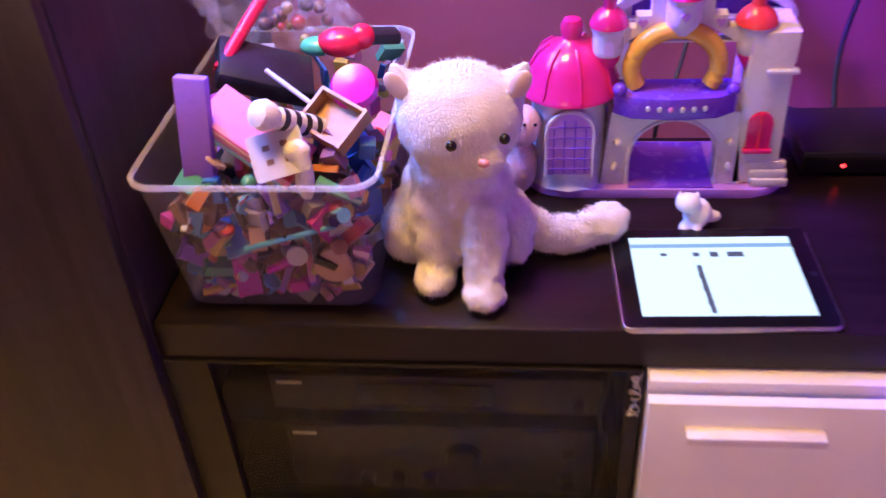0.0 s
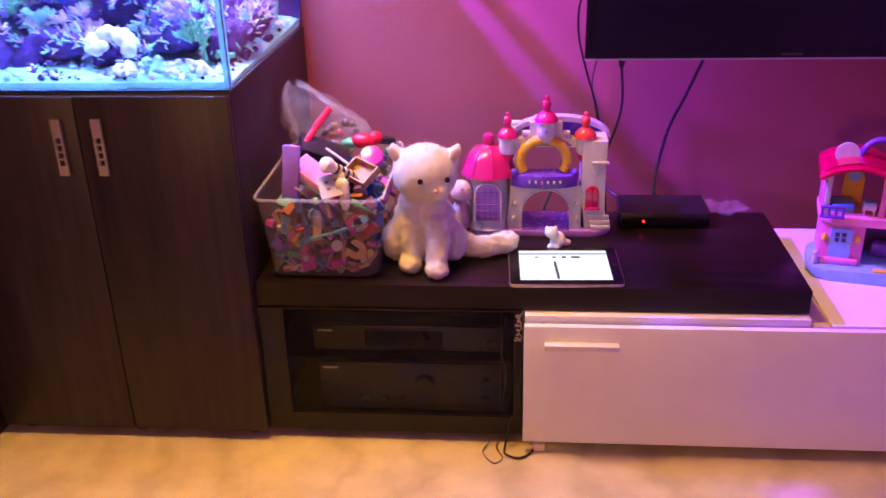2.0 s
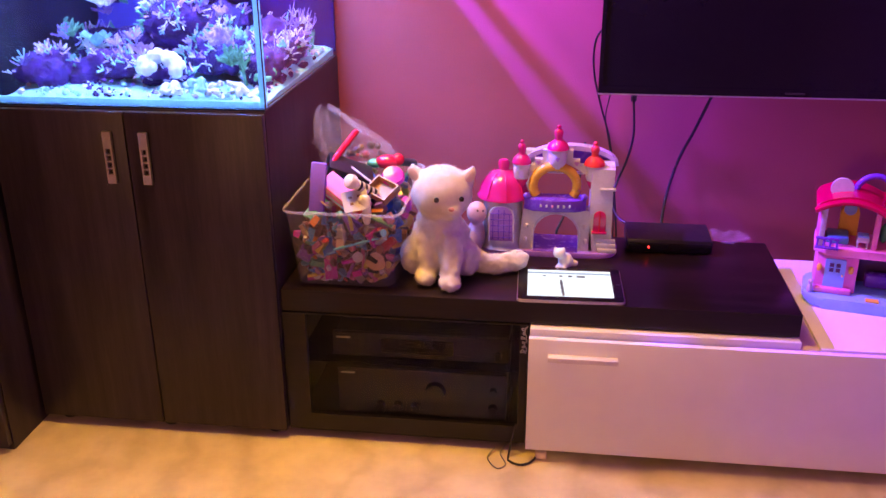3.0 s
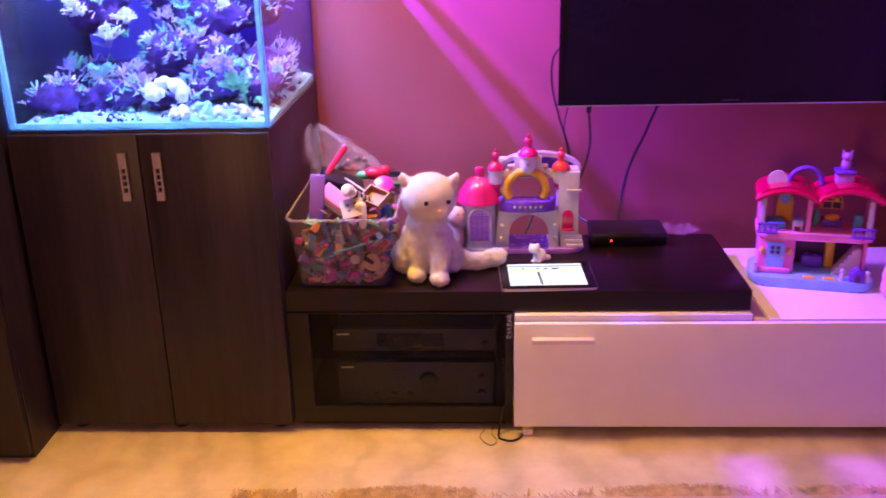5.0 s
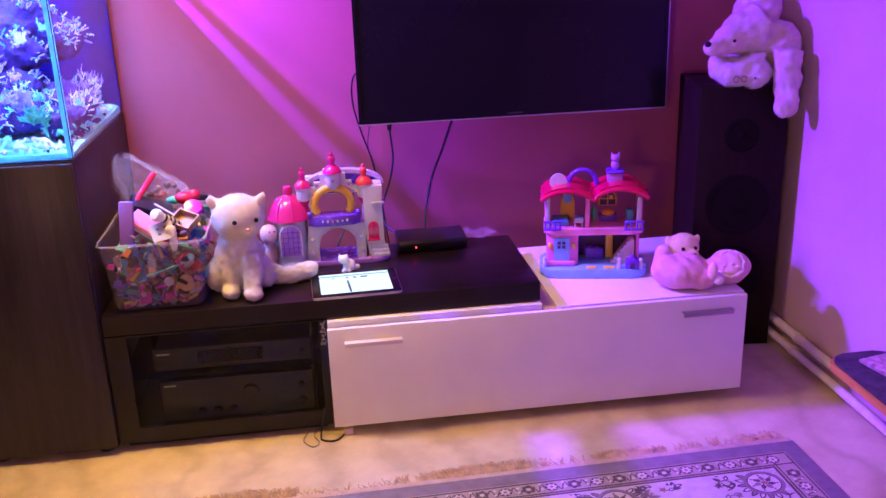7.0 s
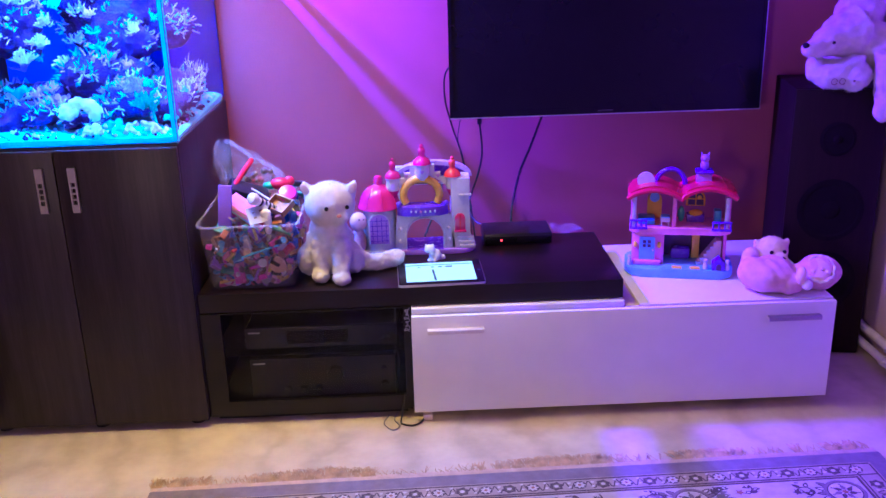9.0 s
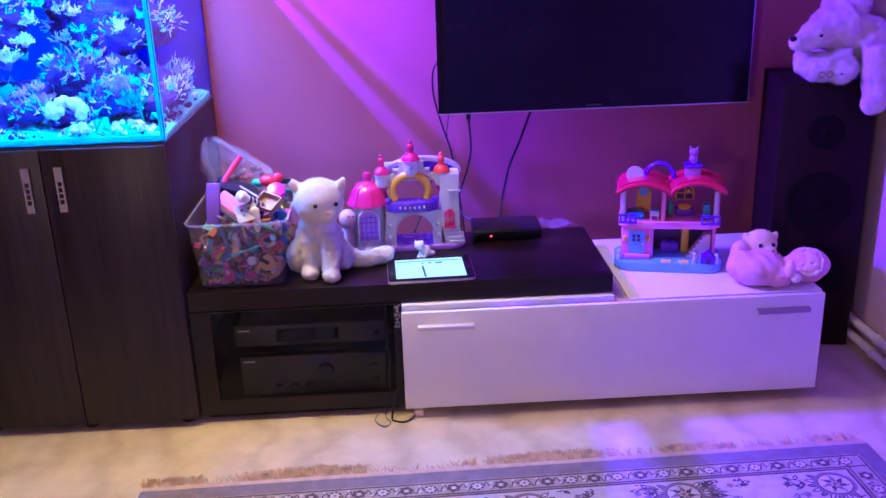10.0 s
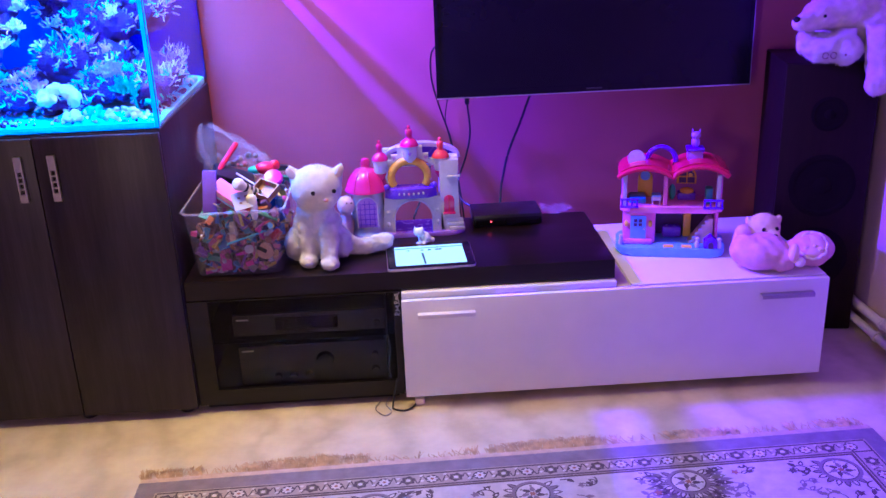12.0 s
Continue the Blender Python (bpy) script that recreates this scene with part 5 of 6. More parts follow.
# ---- dollhouse ----
def dollhouse():
    t = thing("dollhouse", (1.073, 1.228, 0.335), "pink and blue plastic dollhouse with a red roof", "dollhouse", turn=-13)
    t.scale = (1.06, 1.06, 1.06)
    p = lambda name, bm, mat, parent=t, label="", **k: part(name, bm, mat, parent, label, place=False, **k)
    p("base_plate", slab(B(), rounded(-0.152, 0.152, -0.085, 0.080, 0.045, 8), 0.0, 0.026, "z", 0.006), M_TOYBLUE, t, "pale blue rounded base")
    for x in (-0.005, 0.045):
        p("doormat", box(B(), x - 0.014, x + 0.014, -0.078, -0.060, 0.026, 0.030, 0.001), M_TOYYELLOW, t, "yellow step")
    p("back_wall", box(B(), -0.132, 0.132, 0.060, 0.068, 0.026, 0.122, 0.002), M_TOYROSE)
    p("left_block", box(B(), -0.132, -0.042, -0.040, 0.060, 0.026, 0.122, 0.004), M_TOYROSE)
    d = p("front_door", slab(B(), rounded(-0.112, -0.068, 0.036, 0.108, 0.004, 3), -0.045, -0.040, "y"), M_TOYBLUE, t, "blue toy door")
    for x in (-0.098, -0.084):
        for z in (0.082, 0.094):
            p("door_pane", box(B(), x - 0.0045, x + 0.0045, -0.0465, -0.045, z - 0.0045, z + 0.0045), M_TOYDARK, d)
    p("door_knob", ball(B(), (-0.073, -0.047, 0.070), 0.0025, None, 8, 6), M_TOYYELLOW, d)
    for x in (-0.124, -0.056):
        p("wall_lantern", ball(B(), (x, -0.044, 0.085), (0.006, 0.005, 0.010), None, 10, 8), M_TOYYELLOW)
    p("flower_bed", box(B(), -0.130, -0.050, -0.056, -0.040, 0.026, 0.040, 0.004), M_TOYROSE)
    p("room_back", box(B(), -0.042, 0.130, 0.045, 0.060, 0.026, 0.122), M_TOYDARK)
    p("sofa", box(B(), -0.020, 0.035, 0.005, 0.040, 0.026, 0.060, 0.008), M_TOYPURPLE)
    p("yellow_panel", box(B(), 0.040, 0.062, 0.020, 0.044, 0.026, 0.115, 0.003), M_TOYYELLOW)
    p("side_wall", box(B(), 0.122, 0.132, -0.030, 0.060, 0.026, 0.122, 0.002), M_TOYROSE)
    st = p("staircase", slab(B(), [(0.052, 0.026), (0.118, 0.026), (0.118, 0.100), (0.104, 0.100)], -0.035, 0.005, "y", 0.001), M_STAIR, t, "beige toy staircase")
    for k in range(6):
        x, z = 0.056 + k * 0.0085, 0.034 + k * 0.012
        p("tread", box(B(), x - 0.004, x + 0.006, -0.040, -0.034, z - 0.002, z + 0.002), M_TOYWHITE, st)
    # middle floor
    mid = [(-0.140, 0.066), (-0.142, -0.040), (-0.110, -0.062), (-0.04, -0.060), (0.04, -0.052), (0.110, -0.060), (0.140, -0.040), (0.140, 0.066)]
    p("upper_floor", slab(B(), mid, 0.122, 0.140, "z", 0.004), M_TOYPINKPALE, t, "pale pink upper floor")
    for x0, x1 in ((-0.142, -0.092), (0.085, 0.140)):
        b = box(B(), x0, x1, -0.066, -0.061, 0.160, 0.166, 0.001)
        box(b, x0, x1, -0.067, -0.060, 0.138, 0.144, 0.001)
        for k in range(4):
            x = x0 + 0.004 + (x1 - x0 - 0.008) * k / 3
            rod(b, (x, -0.0635, 0.142), (x, -0.0635, 0.162), 0.0025, None, 8)
        p("balcony_rail", b, M_TOYPURPLE, t, "purple balcony railing")
    for x, y in ((-0.130, -0.045), (-0.018, -0.040), (0.126, -0.045)):
        p("post", box(B(), x - 0.006, x + 0.006, y - 0.005, y + 0.005, 0.140, 0.232, 0.002), M_TOYWHITE if x != -0.018 else M_TOYROSE)
    p("side_wall", box(B(), -0.138, -0.130, -0.030, 0.060, 0.140, 0.232, 0.002), M_TOYROSE)
    p("side_wall", box(B(), 0.130, 0.138, -0.030, 0.060, 0.140, 0.232, 0.002), M_TOYROSE)
    p("bed", box(B(), -0.118, -0.070, -0.030, 0.030, 0.140, 0.158, 0.005), M_TOYTEAL)
    p("yellow_wardrobe", slab(B(), arch_line(-0.092, -0.050, 0.140, 0.215, 8), 0.040, 0.060, "y", 0.002), M_TOYYELLOW)
    p("wall_clock", lathe(B(), [(0.002, 0.0), (0.014, 0.0), (0.014, 0.005), (0.002, 0.006)], (0, 0, 0), 18, pose(-0.072, 0.040, 0.205, 90)), M_TOYBLUE)
    b = box(B(), -0.056, -0.028, -0.040, -0.012, 0.152, 0.166, 0.004)
    for x in (-0.052, -0.032):
        for y in (-0.036, -0.016):
            rod(b, (x, y, 0.140), (x, y, 0.153), 0.002, None, 6)
    p("cradle", b, M_TOYWHITE)
    p("arch_window", slab(B(), arch_line(0.018, 0.074, 0.178, 0.226, 10), 0.050, 0.060, "y", 0.002), M_TOYGOLD)
    p("window_scene", slab(B(), arch_line(0.024, 0.068, 0.182, 0.221, 10), 0.047, 0.051, "y"), M_TOYDARK)
    p("moon", lathe(B(), [(0.001, 0), (0.006, 0), (0.006, 0.002), (0.001, 0.003)], (0, 0, 0), 14, pose(0.056, 0.047, 0.205, 90)), M_TOYYELLOW)
    p("dresser", box(B(), 0.020, 0.070, 0.010, 0.040, 0.140, 0.162, 0.003), M_TOYPURPLE)
    p("cushion", ball(B(), (0.045, 0.015, 0.168), (0.020, 0.012, 0.010), None, 14, 8), M_TOYGOLD)
    p("crib_blanket", box(B(), -0.054, -0.030, -0.041, -0.013, 0.165, 0.170, 0.002), M_TOYBLUE)
    p("window_bar", box(B(), 0.0445, 0.0475, 0.0455, 0.0475, 0.182, 0.220), M_TOYGOLD)
    p("window_bar", box(B(), 0.024, 0.068, 0.0455, 0.0475, 0.199, 0.202), M_TOYGOLD)
    p("potted_plant", ball(B(), (0.004, 0.010, 0.165), (0.010, 0.010, 0.024), None, 12, 8), M_TOYGREEN)
    p("chair", box(B(), 0.094, 0.114, -0.020, 0.010, 0.140, 0.185, 0.003), M_TOYTEAL)
    # roof
    top = [(-0.150 + 0.30 * k / 36, 0.238 + 0.026 * abs(math.sin(math.pi * (k / 36 * 2))) ** 0.8 + 0.006 * (k > 18)) for k in range(37)]
    r = p("roof", slab(B(), top + [(x, z - 0.020) for x, z in top[::-1]], -0.058, 0.072, "y", 0.003), M_CRIMSON, t, "glossy wavy crimson roof")
    p("roof_edge", tube(B(), [(x, -0.060, z - 0.012) for x, z in top], 0.007, 8), M_CRIMSON, r)
    p("carry_handle", tube(B(), [(-0.030 + 0.040 * math.cos(a), 0.010, 0.255 + 0.042 * math.sin(a)) for a in [math.pi * k / 16 for k in range(17)]], 0.007, 10), M_TOYPURPLE, t, "purple carry handle")
    p("roof_sign", lathe(B(), [(0.002, -0.004), (0.024, -0.004), (0.025, 0.0), (0.024, 0.004), (0.002, 0.004)], (0, 0, 0), 24, pose(-0.100, -0.010, 0.268, 90)), M_TOYWHITE, r, "round white sign")
    c = p("chimney", box(B(), 0.040, 0.082, -0.010, 0.030, 0.258, 0.290, 0.004), M_TOYLILAC, r)
    p("chimney_cap", box(B(), 0.036, 0.086, -0.014, 0.034, 0.288, 0.298, 0.004), M_TOYPURPLE, r)
    b = ball(B(), (0.061, 0.008, 0.312), (0.012, 0.012, 0.016), None, 12, 8)
    ball(b, (0.061, 0.004, 0.332), (0.013, 0.011, 0.011), None, 12, 8)
    for s in (-1, 1):
        rod(b, (0.061 + s * 0.008, 0.006, 0.338), (0.061 + s * 0.011, 0.006, 0.350), 0.004, 0.001, 8)
    p("roof_ornament", b, M_TOYLILAC, r, "small lilac animal ornament")
    # yard
    k = p("kennel", slab(B(), [(0.092, 0.026), (0.128, 0.026), (0.128, 0.048), (0.110, 0.064), (0.092, 0.048)], -0.080, -0.050, "y", 0.002), M_TOYPURPLE, t, "purple toy kennel")
    p("kennel_door", slab(B(), arch_line(0.103, 0.117, 0.027, 0.045, 6), -0.0815, -0.0795, "y"), M_TOYDARK, k)
    for x, y in ((0.074, -0.068), (0.134, -0.070), (-0.138, -0.055)):
        b = lathe(B(), [(0.006, 0.026), (0.007, 0.034), (0.004, 0.046), (0.002, 0.047)], (x, y, 0), 10)
        ball(b, (x, y, 0.051), 0.006, None, 10, 8)
        p("peg_figure", b, M_TOYWHITE)


M_CRIMSON = plain("crimson_toy_plastic", (0.62, 0.006, 0.07), 0.18, 0, 0.06, 18, 0, 160, 0.4)
M_STAIR = plain("beige_toy_plastic", (0.66, 0.50, 0.42), 0.4)
M_TOYTEAL = plain("teal_toy_plastic", (0.08, 0.42, 0.45), 0.3)
M_TOYPINKPALE = plain("pale_pink_toy_plastic", (0.85, 0.26, 0.52), 0.3)
dollhouse()


def swaddled_doll():
    bm = B()
    ball(bm, (1.280, 1.020, 0.380), (0.080, 0.066, 0.047), turned(-8))
    ball(bm, (1.245, 1.030, 0.388), (0.052, 0.052, 0.044))
    ball(bm, (1.330, 1.000, 0.368), (0.045, 0.050, 0.034))
    ball(bm, (1.310, 1.045, 0.408), (0.050, 0.024, 0.022), turned(-14, 0, 12))
    ball(bm, (1.428, 1.022, 0.384), (0.064, 0.058, 0.050))
    ball(bm, (1.385, 1.030, 0.372), (0.040, 0.048, 0.036))
    bm = merged(bm, 0.0045, 2)
    for v in bm.verts:
        crease = noise.noise(v.co * 22) * 0.004 + 0.0014 * math.sin(v.co.x * 130 + v.co.y * 60 + 3 * noise.noise(v.co * 15))
        v.co += v.normal * crease
    furry(bm, 0.005, 3600, 0.0005, 21)
    for f in bm.faces:
        f.material_index = 0
    lean = pose(1.418, 0.992, 0.402, 40, 0, -20)
    ball(bm, lean @ Vector((0, 0, 0)), (0.034, 0.040, 0.020), lean.to_3x3().to_4x4(), 24, 16, 1)
    ball(bm, lean @ Vector((0.004, -0.008, 0.018)), (0.006, 0.006, 0.006), None, 10, 8, 1)
    for s in (-1, 1):
        ball(bm, lean @ Vector((s * 0.019, -0.012, 0.012)), (0.009, 0.009, 0.007), None, 10, 8, 1)
    tube(bm, [lean @ Vector((0.037 * math.cos(a) * (1 + 0.05 * math.sin(9 * a)), 0.043 * math.sin(a), 0.006 + 0.002 * math.sin(13 * a))) for a in [2 * math.pi * k / 60 for k in range(61)]], 0.0040, 8, 1.0, 2)
    ball(bm, (1.352, 0.962, 0.398), (0.015, 0.015, 0.027), turned(0, -14, 8), 16, 12, 1)
    ball(bm, (1.368, 0.955, 0.372), (0.016, 0.014, 0.015), None, 14, 10, 2)
    solid("swaddled_doll", bm, [plain("pink_fleece", (0.72, 0.40, 0.45), 0.95, 0, 0.1, 50, 0.5, 350), plain("pale_vinyl_skin", (0.78, 0.52, 0.50), 0.5), plain("white_lace", (0.80, 0.70, 0.72), 0.8), M_EYE],
          (1.34, 1.02, 0.334), "baby doll wrapped in pink fleece lying on the sideboard", "doll")


swaddled_doll()


def plush_dog():
    bm = B()
    ball(bm, (1.318, 1.108, 0.425), (0.050, 0.044, 0.044))
    ball(bm, (1.328, 1.068, 0.413), (0.026, 0.022, 0.019))
    ball(bm, (1.288, 1.125, 0.378), (0.052, 0.048, 0.045))
    ball(bm, (1.250, 1.090, 0.412), (0.026, 0.026, 0.034), turned(0, 0, 12))
    for s in (-1, 1):
        ball(bm, (1.318 + s * 0.044, 1.112, 0.446), (0.010, 0.012, 0.016), turned(0, 0, s * 20))
    bm = merged(bm, 0.005, 2)
    furry(bm, 0.006, 3600, 0.0005, 31)
    for f in bm.faces:
        c = f.calc_center_median()
        f.material_index = 2 if c.z < 0.388 or c.x < 1.268 else 0
    for x in (1.304, 1.342):
        ball(bm, (x, 1.0690, 0.433), 0.0062, None, 10, 8, 1)
    ball(bm, (1.330, 1.044, 0.421), (0.007, 0.005, 0.005), None, 10, 8, 4)
    ball(bm, (1.328, 1.050, 0.401), (0.009, 0.007, 0.006), None, 10, 8, 3)
    plush("plush_dog", bm, [plain("cream_dog_fur", (0.74, 0.62, 0.36), 0.95, 0, 0.1, 60, 0.5, 400), M_EYE, plain("pink_dog_coat", (0.74, 0.48, 0.54), 0.95, 0, 0.1, 60, 0.5, 400), M_NOSE, M_MATT],
          (1.31, 1.115, 0.334), "cream toy dog in a pink coat behind the doll", "plush toy", {1: "eye", 3: "mouth", 4: "nose"})


plush_dog()


def polar_bear():
    bm = B()
    rod(bm, (1.448, 1.275, 0.992), (1.600, 1.325, 1.040), 0.024, 0.078, 20)
    ball(bm, (1.446, 1.274, 0.991), (0.026, 0.026, 0.023))
    ball(bm, (1.575, 1.315, 1.020), (0.080, 0.066, 0.066), turned(0, 0, 18))
    ball(bm, (1.665, 1.330, 0.990), (0.085, 0.090, 0.072))
    ball(bm, (1.640, 1.395, 1.085), (0.075, 0.075, 0.060))
    ball(bm, (1.60, 1.40, 0.925), (0.09, 0.09, 0.05))
    ball(bm, (1.715, 1.330, 1.020), (0.030, 0.022, 0.016))
    rod(bm, (1.675, 1.250, 0.975), (1.668, 1.212, 0.825), 0.046, 0.034, 18)
    ball(bm, (1.658, 1.203, 0.815), (0.037, 0.030, 0.036))
    ball(bm, (1.60, 1.30, 1.062), (0.016, 0.012, 0.012))
    bm = merged(bm, 0.0055, 2)
    for v in bm.verts:
        v.co += v.normal * (0.008 * noise.noise(v.co * 24) + 0.004 * noise.noise(v.co * 60))
    furry(bm, 0.007, 16000, 0.0006, 41)
    for f in bm.faces:
        f.material_index = 0
    ball(bm, (1.428, 1.262, 1.004), (0.010, 0.012, 0.009), None, 12, 8, 2)
    ball(bm, (1.505, 1.250, 1.012), (0.005, 0.005, 0.005), None, 10, 8, 1)
    plush("plush_polar_bear", bm, [M_FUR_B, M_EYE, M_MATT], (1.60, 1.35, 0.874), "cream polar bear soft toy draped over the speaker", "plush toy", {1: "eye", 2: "nose"})


polar_bear()


def sleepy_plush():
    bm = B()
    ball(bm, (1.525, 1.290, 0.915), (0.062, 0.052, 0.044))
    ball(bm, (1.585, 1.268, 0.912), (0.052, 0.046, 0.044))
    ball(bm, (1.478, 1.300, 0.935), (0.030, 0.030, 0.040))
    ball(bm, (1.55, 1.262, 0.945), (0.066, 0.026, 0.022), turned(0, 0, -22))
    bm = merged(bm, 0.0055, 3)
    for v in bm.verts:
        v.co += v.normal * (0.007 * noise.noise(v.co * 30) + 0.003 * noise.noise(v.co * 70))
    furry(bm, 0.009, 9000, 0.0006, 51)
    for f in bm.faces:
        f.material_index = 0
    for x in (1.512, 1.536):
        pts = [(x + 0.009 * math.cos(a), 1.2355, 0.900 + 0.009 * math.sin(a)) for a in [2 * math.pi * k / 14 for k in range(14)]]
        tube(bm, pts, 0.0013, 5, 1.0, 1)
    ball(bm, (1.566, 1.224, 0.902), (0.004, 0.003, 0.004), None, 8, 6, 1)
    plush("sleepy_plush", bm, [M_FUR, plain("brown_stitching", (0.22, 0.13, 0.12), 0.8)], (1.54, 1.29, 0.874), "white soft toy with stitched ring eyes under the bear", "plush toy", {1: "stitched_eye"})


sleepy_plush()


# ---- floor things ----
def rug():
    x0, x1, y0, y1 = -0.447, 1.476, -2.15, 0.640
    t = thing("rug", (0.51, -0.75, 0), "patterned cream and mauve rug with tan fringes", "rug")
    t.matrix_basis = pose(0.51, 0.64, 0, 0, 0, 1.2) @ pose(0, -1.39, 0)
    part("backing", box(B(), x0, x1, y0, y1, 0.0, 0.006, 0.002), M_RUG_EDGE, t, "mauve-grey outer border")
    part("border_band", box(B(), x0 + 0.050, x1 - 0.050, y0 + 0.05, y1 - 0.050, 0.004, 0.0075), M_RUG_BAND, t, "tan border band")
    part("inner_line", box(B(), x0 + 0.112, x1 - 0.112, y0 + 0.112, y1 - 0.112, 0.005, 0.0082), M_RUG_LINE, t)
    part("field", box(B(), x0 + 0.120, x1 - 0.120, y0 + 0.120, y1 - 0.120, 0.006, 0.0090), M_RUG_FIELD, t, "cream pile field")
    rnd = random.Random(12)

    def flat(bm, pts, z, mi=0):
        bm.faces.new([bm.verts.new((x, y, z)) for x, y in pts]).material_index = mi

    def star(bm, x, y, r, n, z, mi, inner=0.55, a0=0.0):
        flat(bm, [(x + (r if k % 2 == 0 else r * inner) * math.cos(a0 + math.pi * k / n), y + (r if k % 2 == 0 else r * inner) * math.sin(a0 + math.pi * k / n)) for k in range(2 * n)], z, mi)

    def disc(bm, x, y, r, z, mi, n=12):
        flat(bm, [(x + r * math.cos(2 * math.pi * k / n), y + r * math.sin(2 * math.pi * k / n)) for k in range(n)], z, mi)

    def leaf(bm, x, y, a, l, w, z, mi):
        c, s = math.cos(a), math.sin(a)
        flat(bm, [(x + u * c - v * s, y + u * s + v * c) for u, v in ((0, 0), (l * 0.3, w), (l * 0.7, w * 0.7), (l, 0), (l * 0.7, -w * 0.7), (l * 0.3, -w))], z, mi)

    def vine(bm, pts, w, z, mi):
        L, R = [], []
        for k, p in enumerate(pts):
            d = Vector(pts[min(k + 1, len(pts) - 1)]) - Vector(pts[max(k - 1, 0)])
            n2 = Vector((-d.y, d.x)).normalized() * w
            L.append(bm.verts.new((p[0] + n2.x, p[1] + n2.y, z)))
            R.append(bm.verts.new((p[0] - n2.x, p[1] - n2.y, z)))
        for k in range(len(pts) - 1):
            bm.faces.new((L[k], L[k + 1], R[k + 1], R[k])).material_index = mi

    def curl(bm, x, y, a, r, side, z, mi):
        pts = [(x + r * (1 - 0.55 * k / 14) * (math.cos(a + side * 0.30 * k) - math.cos(a)), y + r * (1 - 0.55 * k / 14) * (math.sin(a + side * 0.30 * k) - math.sin(a))) for k in range(15)]
        vine(bm, pts, 0.0021, z, mi)
        for k in (2, 4, 6, 8, 10, 12):
            a2 = rnd.uniform(0, 6.28)
            leaf(bm, pts[k][0], pts[k][1], a2, 0.023, 0.0070, z + 0.0001, mi)
            if k % 4 == 0:
                leaf(bm, pts[k][0] + 0.004 * math.cos(a2), pts[k][1] + 0.004 * math.sin(a2), a2, 0.011, 0.003, z + 0.0002, 3)
        star(bm, pts[-1][0], pts[-1][1], 0.013, 5, z + 0.0002, rnd.choice((0, 1, 2)), 0.5, rnd.uniform(0, 1))

    bm = B()
    # rosettes and scrolls in the band
    along = [(x0 + 0.081 + k * 0.030, y, 0.0, k) for k in range(59) for y in (y1 - 0.081, y0 + 0.081)]
    along += [(x, y0 + 0.12 + k * 0.030, 1.57, k) for k in range(85) for x in (x0 + 0.081, x1 - 0.081)]
    for x, y, a, n in along:
        c, q = math.cos(a), math.sin(a)
        if n % 4 == 0:
            star(bm, x, y, 0.020, 6, 0.0078, 0, 0.75, 0.3)
            star(bm, x, y, 0.012, 4, 0.0079, 4, 0.6, 0.8)
            disc(bm, x, y, 0.006, 0.0080, 3)
        elif n % 4 == 2:
            disc(bm, x, y, 0.0175, 0.0078, 0, 14)
            for k in range(7):
                leaf(bm, x, y, k * 0.898 + a, 0.0160, 0.0048, 0.0079 + 0.00002 * k, 3)
            disc(bm, x, y, 0.0045, 0.0082, 2)
        else:
            w = 1 if n % 8 < 4 else -1
            pts = [(x + c * u - q * v, y + q * u + c * v) for u, v in [(-0.013 + 0.0026 * k, w * 0.015 * math.sin(k * 0.63)) for k in range(11)]]
            vine(bm, pts, 0.0017, 0.0078, 0)
            leaf(bm, x - q * w * 0.008, y + c * w * 0.008, a + 0.5, 0.011, 0.0045, 0.0079, 3)
            leaf(bm, x + q * w * 0.012, y - c * w * 0.012, a + 0.9, 0.011, 0.0040, 0.0079, 3)
    for y in (y1 - 0.056, y1 - 0.106, y0 + 0.056, y0 + 0.106):
        vine(bm, [(x0 + 0.056, y), (x1 - 0.056, y)], 0.0028, 0.0078, 0)
    for x in (x0 + 0.056, x0 + 0.106, x1 - 0.056, x1 - 0.106):
        vine(bm, [(x, y0 + 0.06), (x, y1 - 0.06)], 0.0022, 0.0078, 0)
    part("border_motif", bm, M_RUG_INKS, t, "woven grey-brown border pattern", smooth=False)
    bm = B()
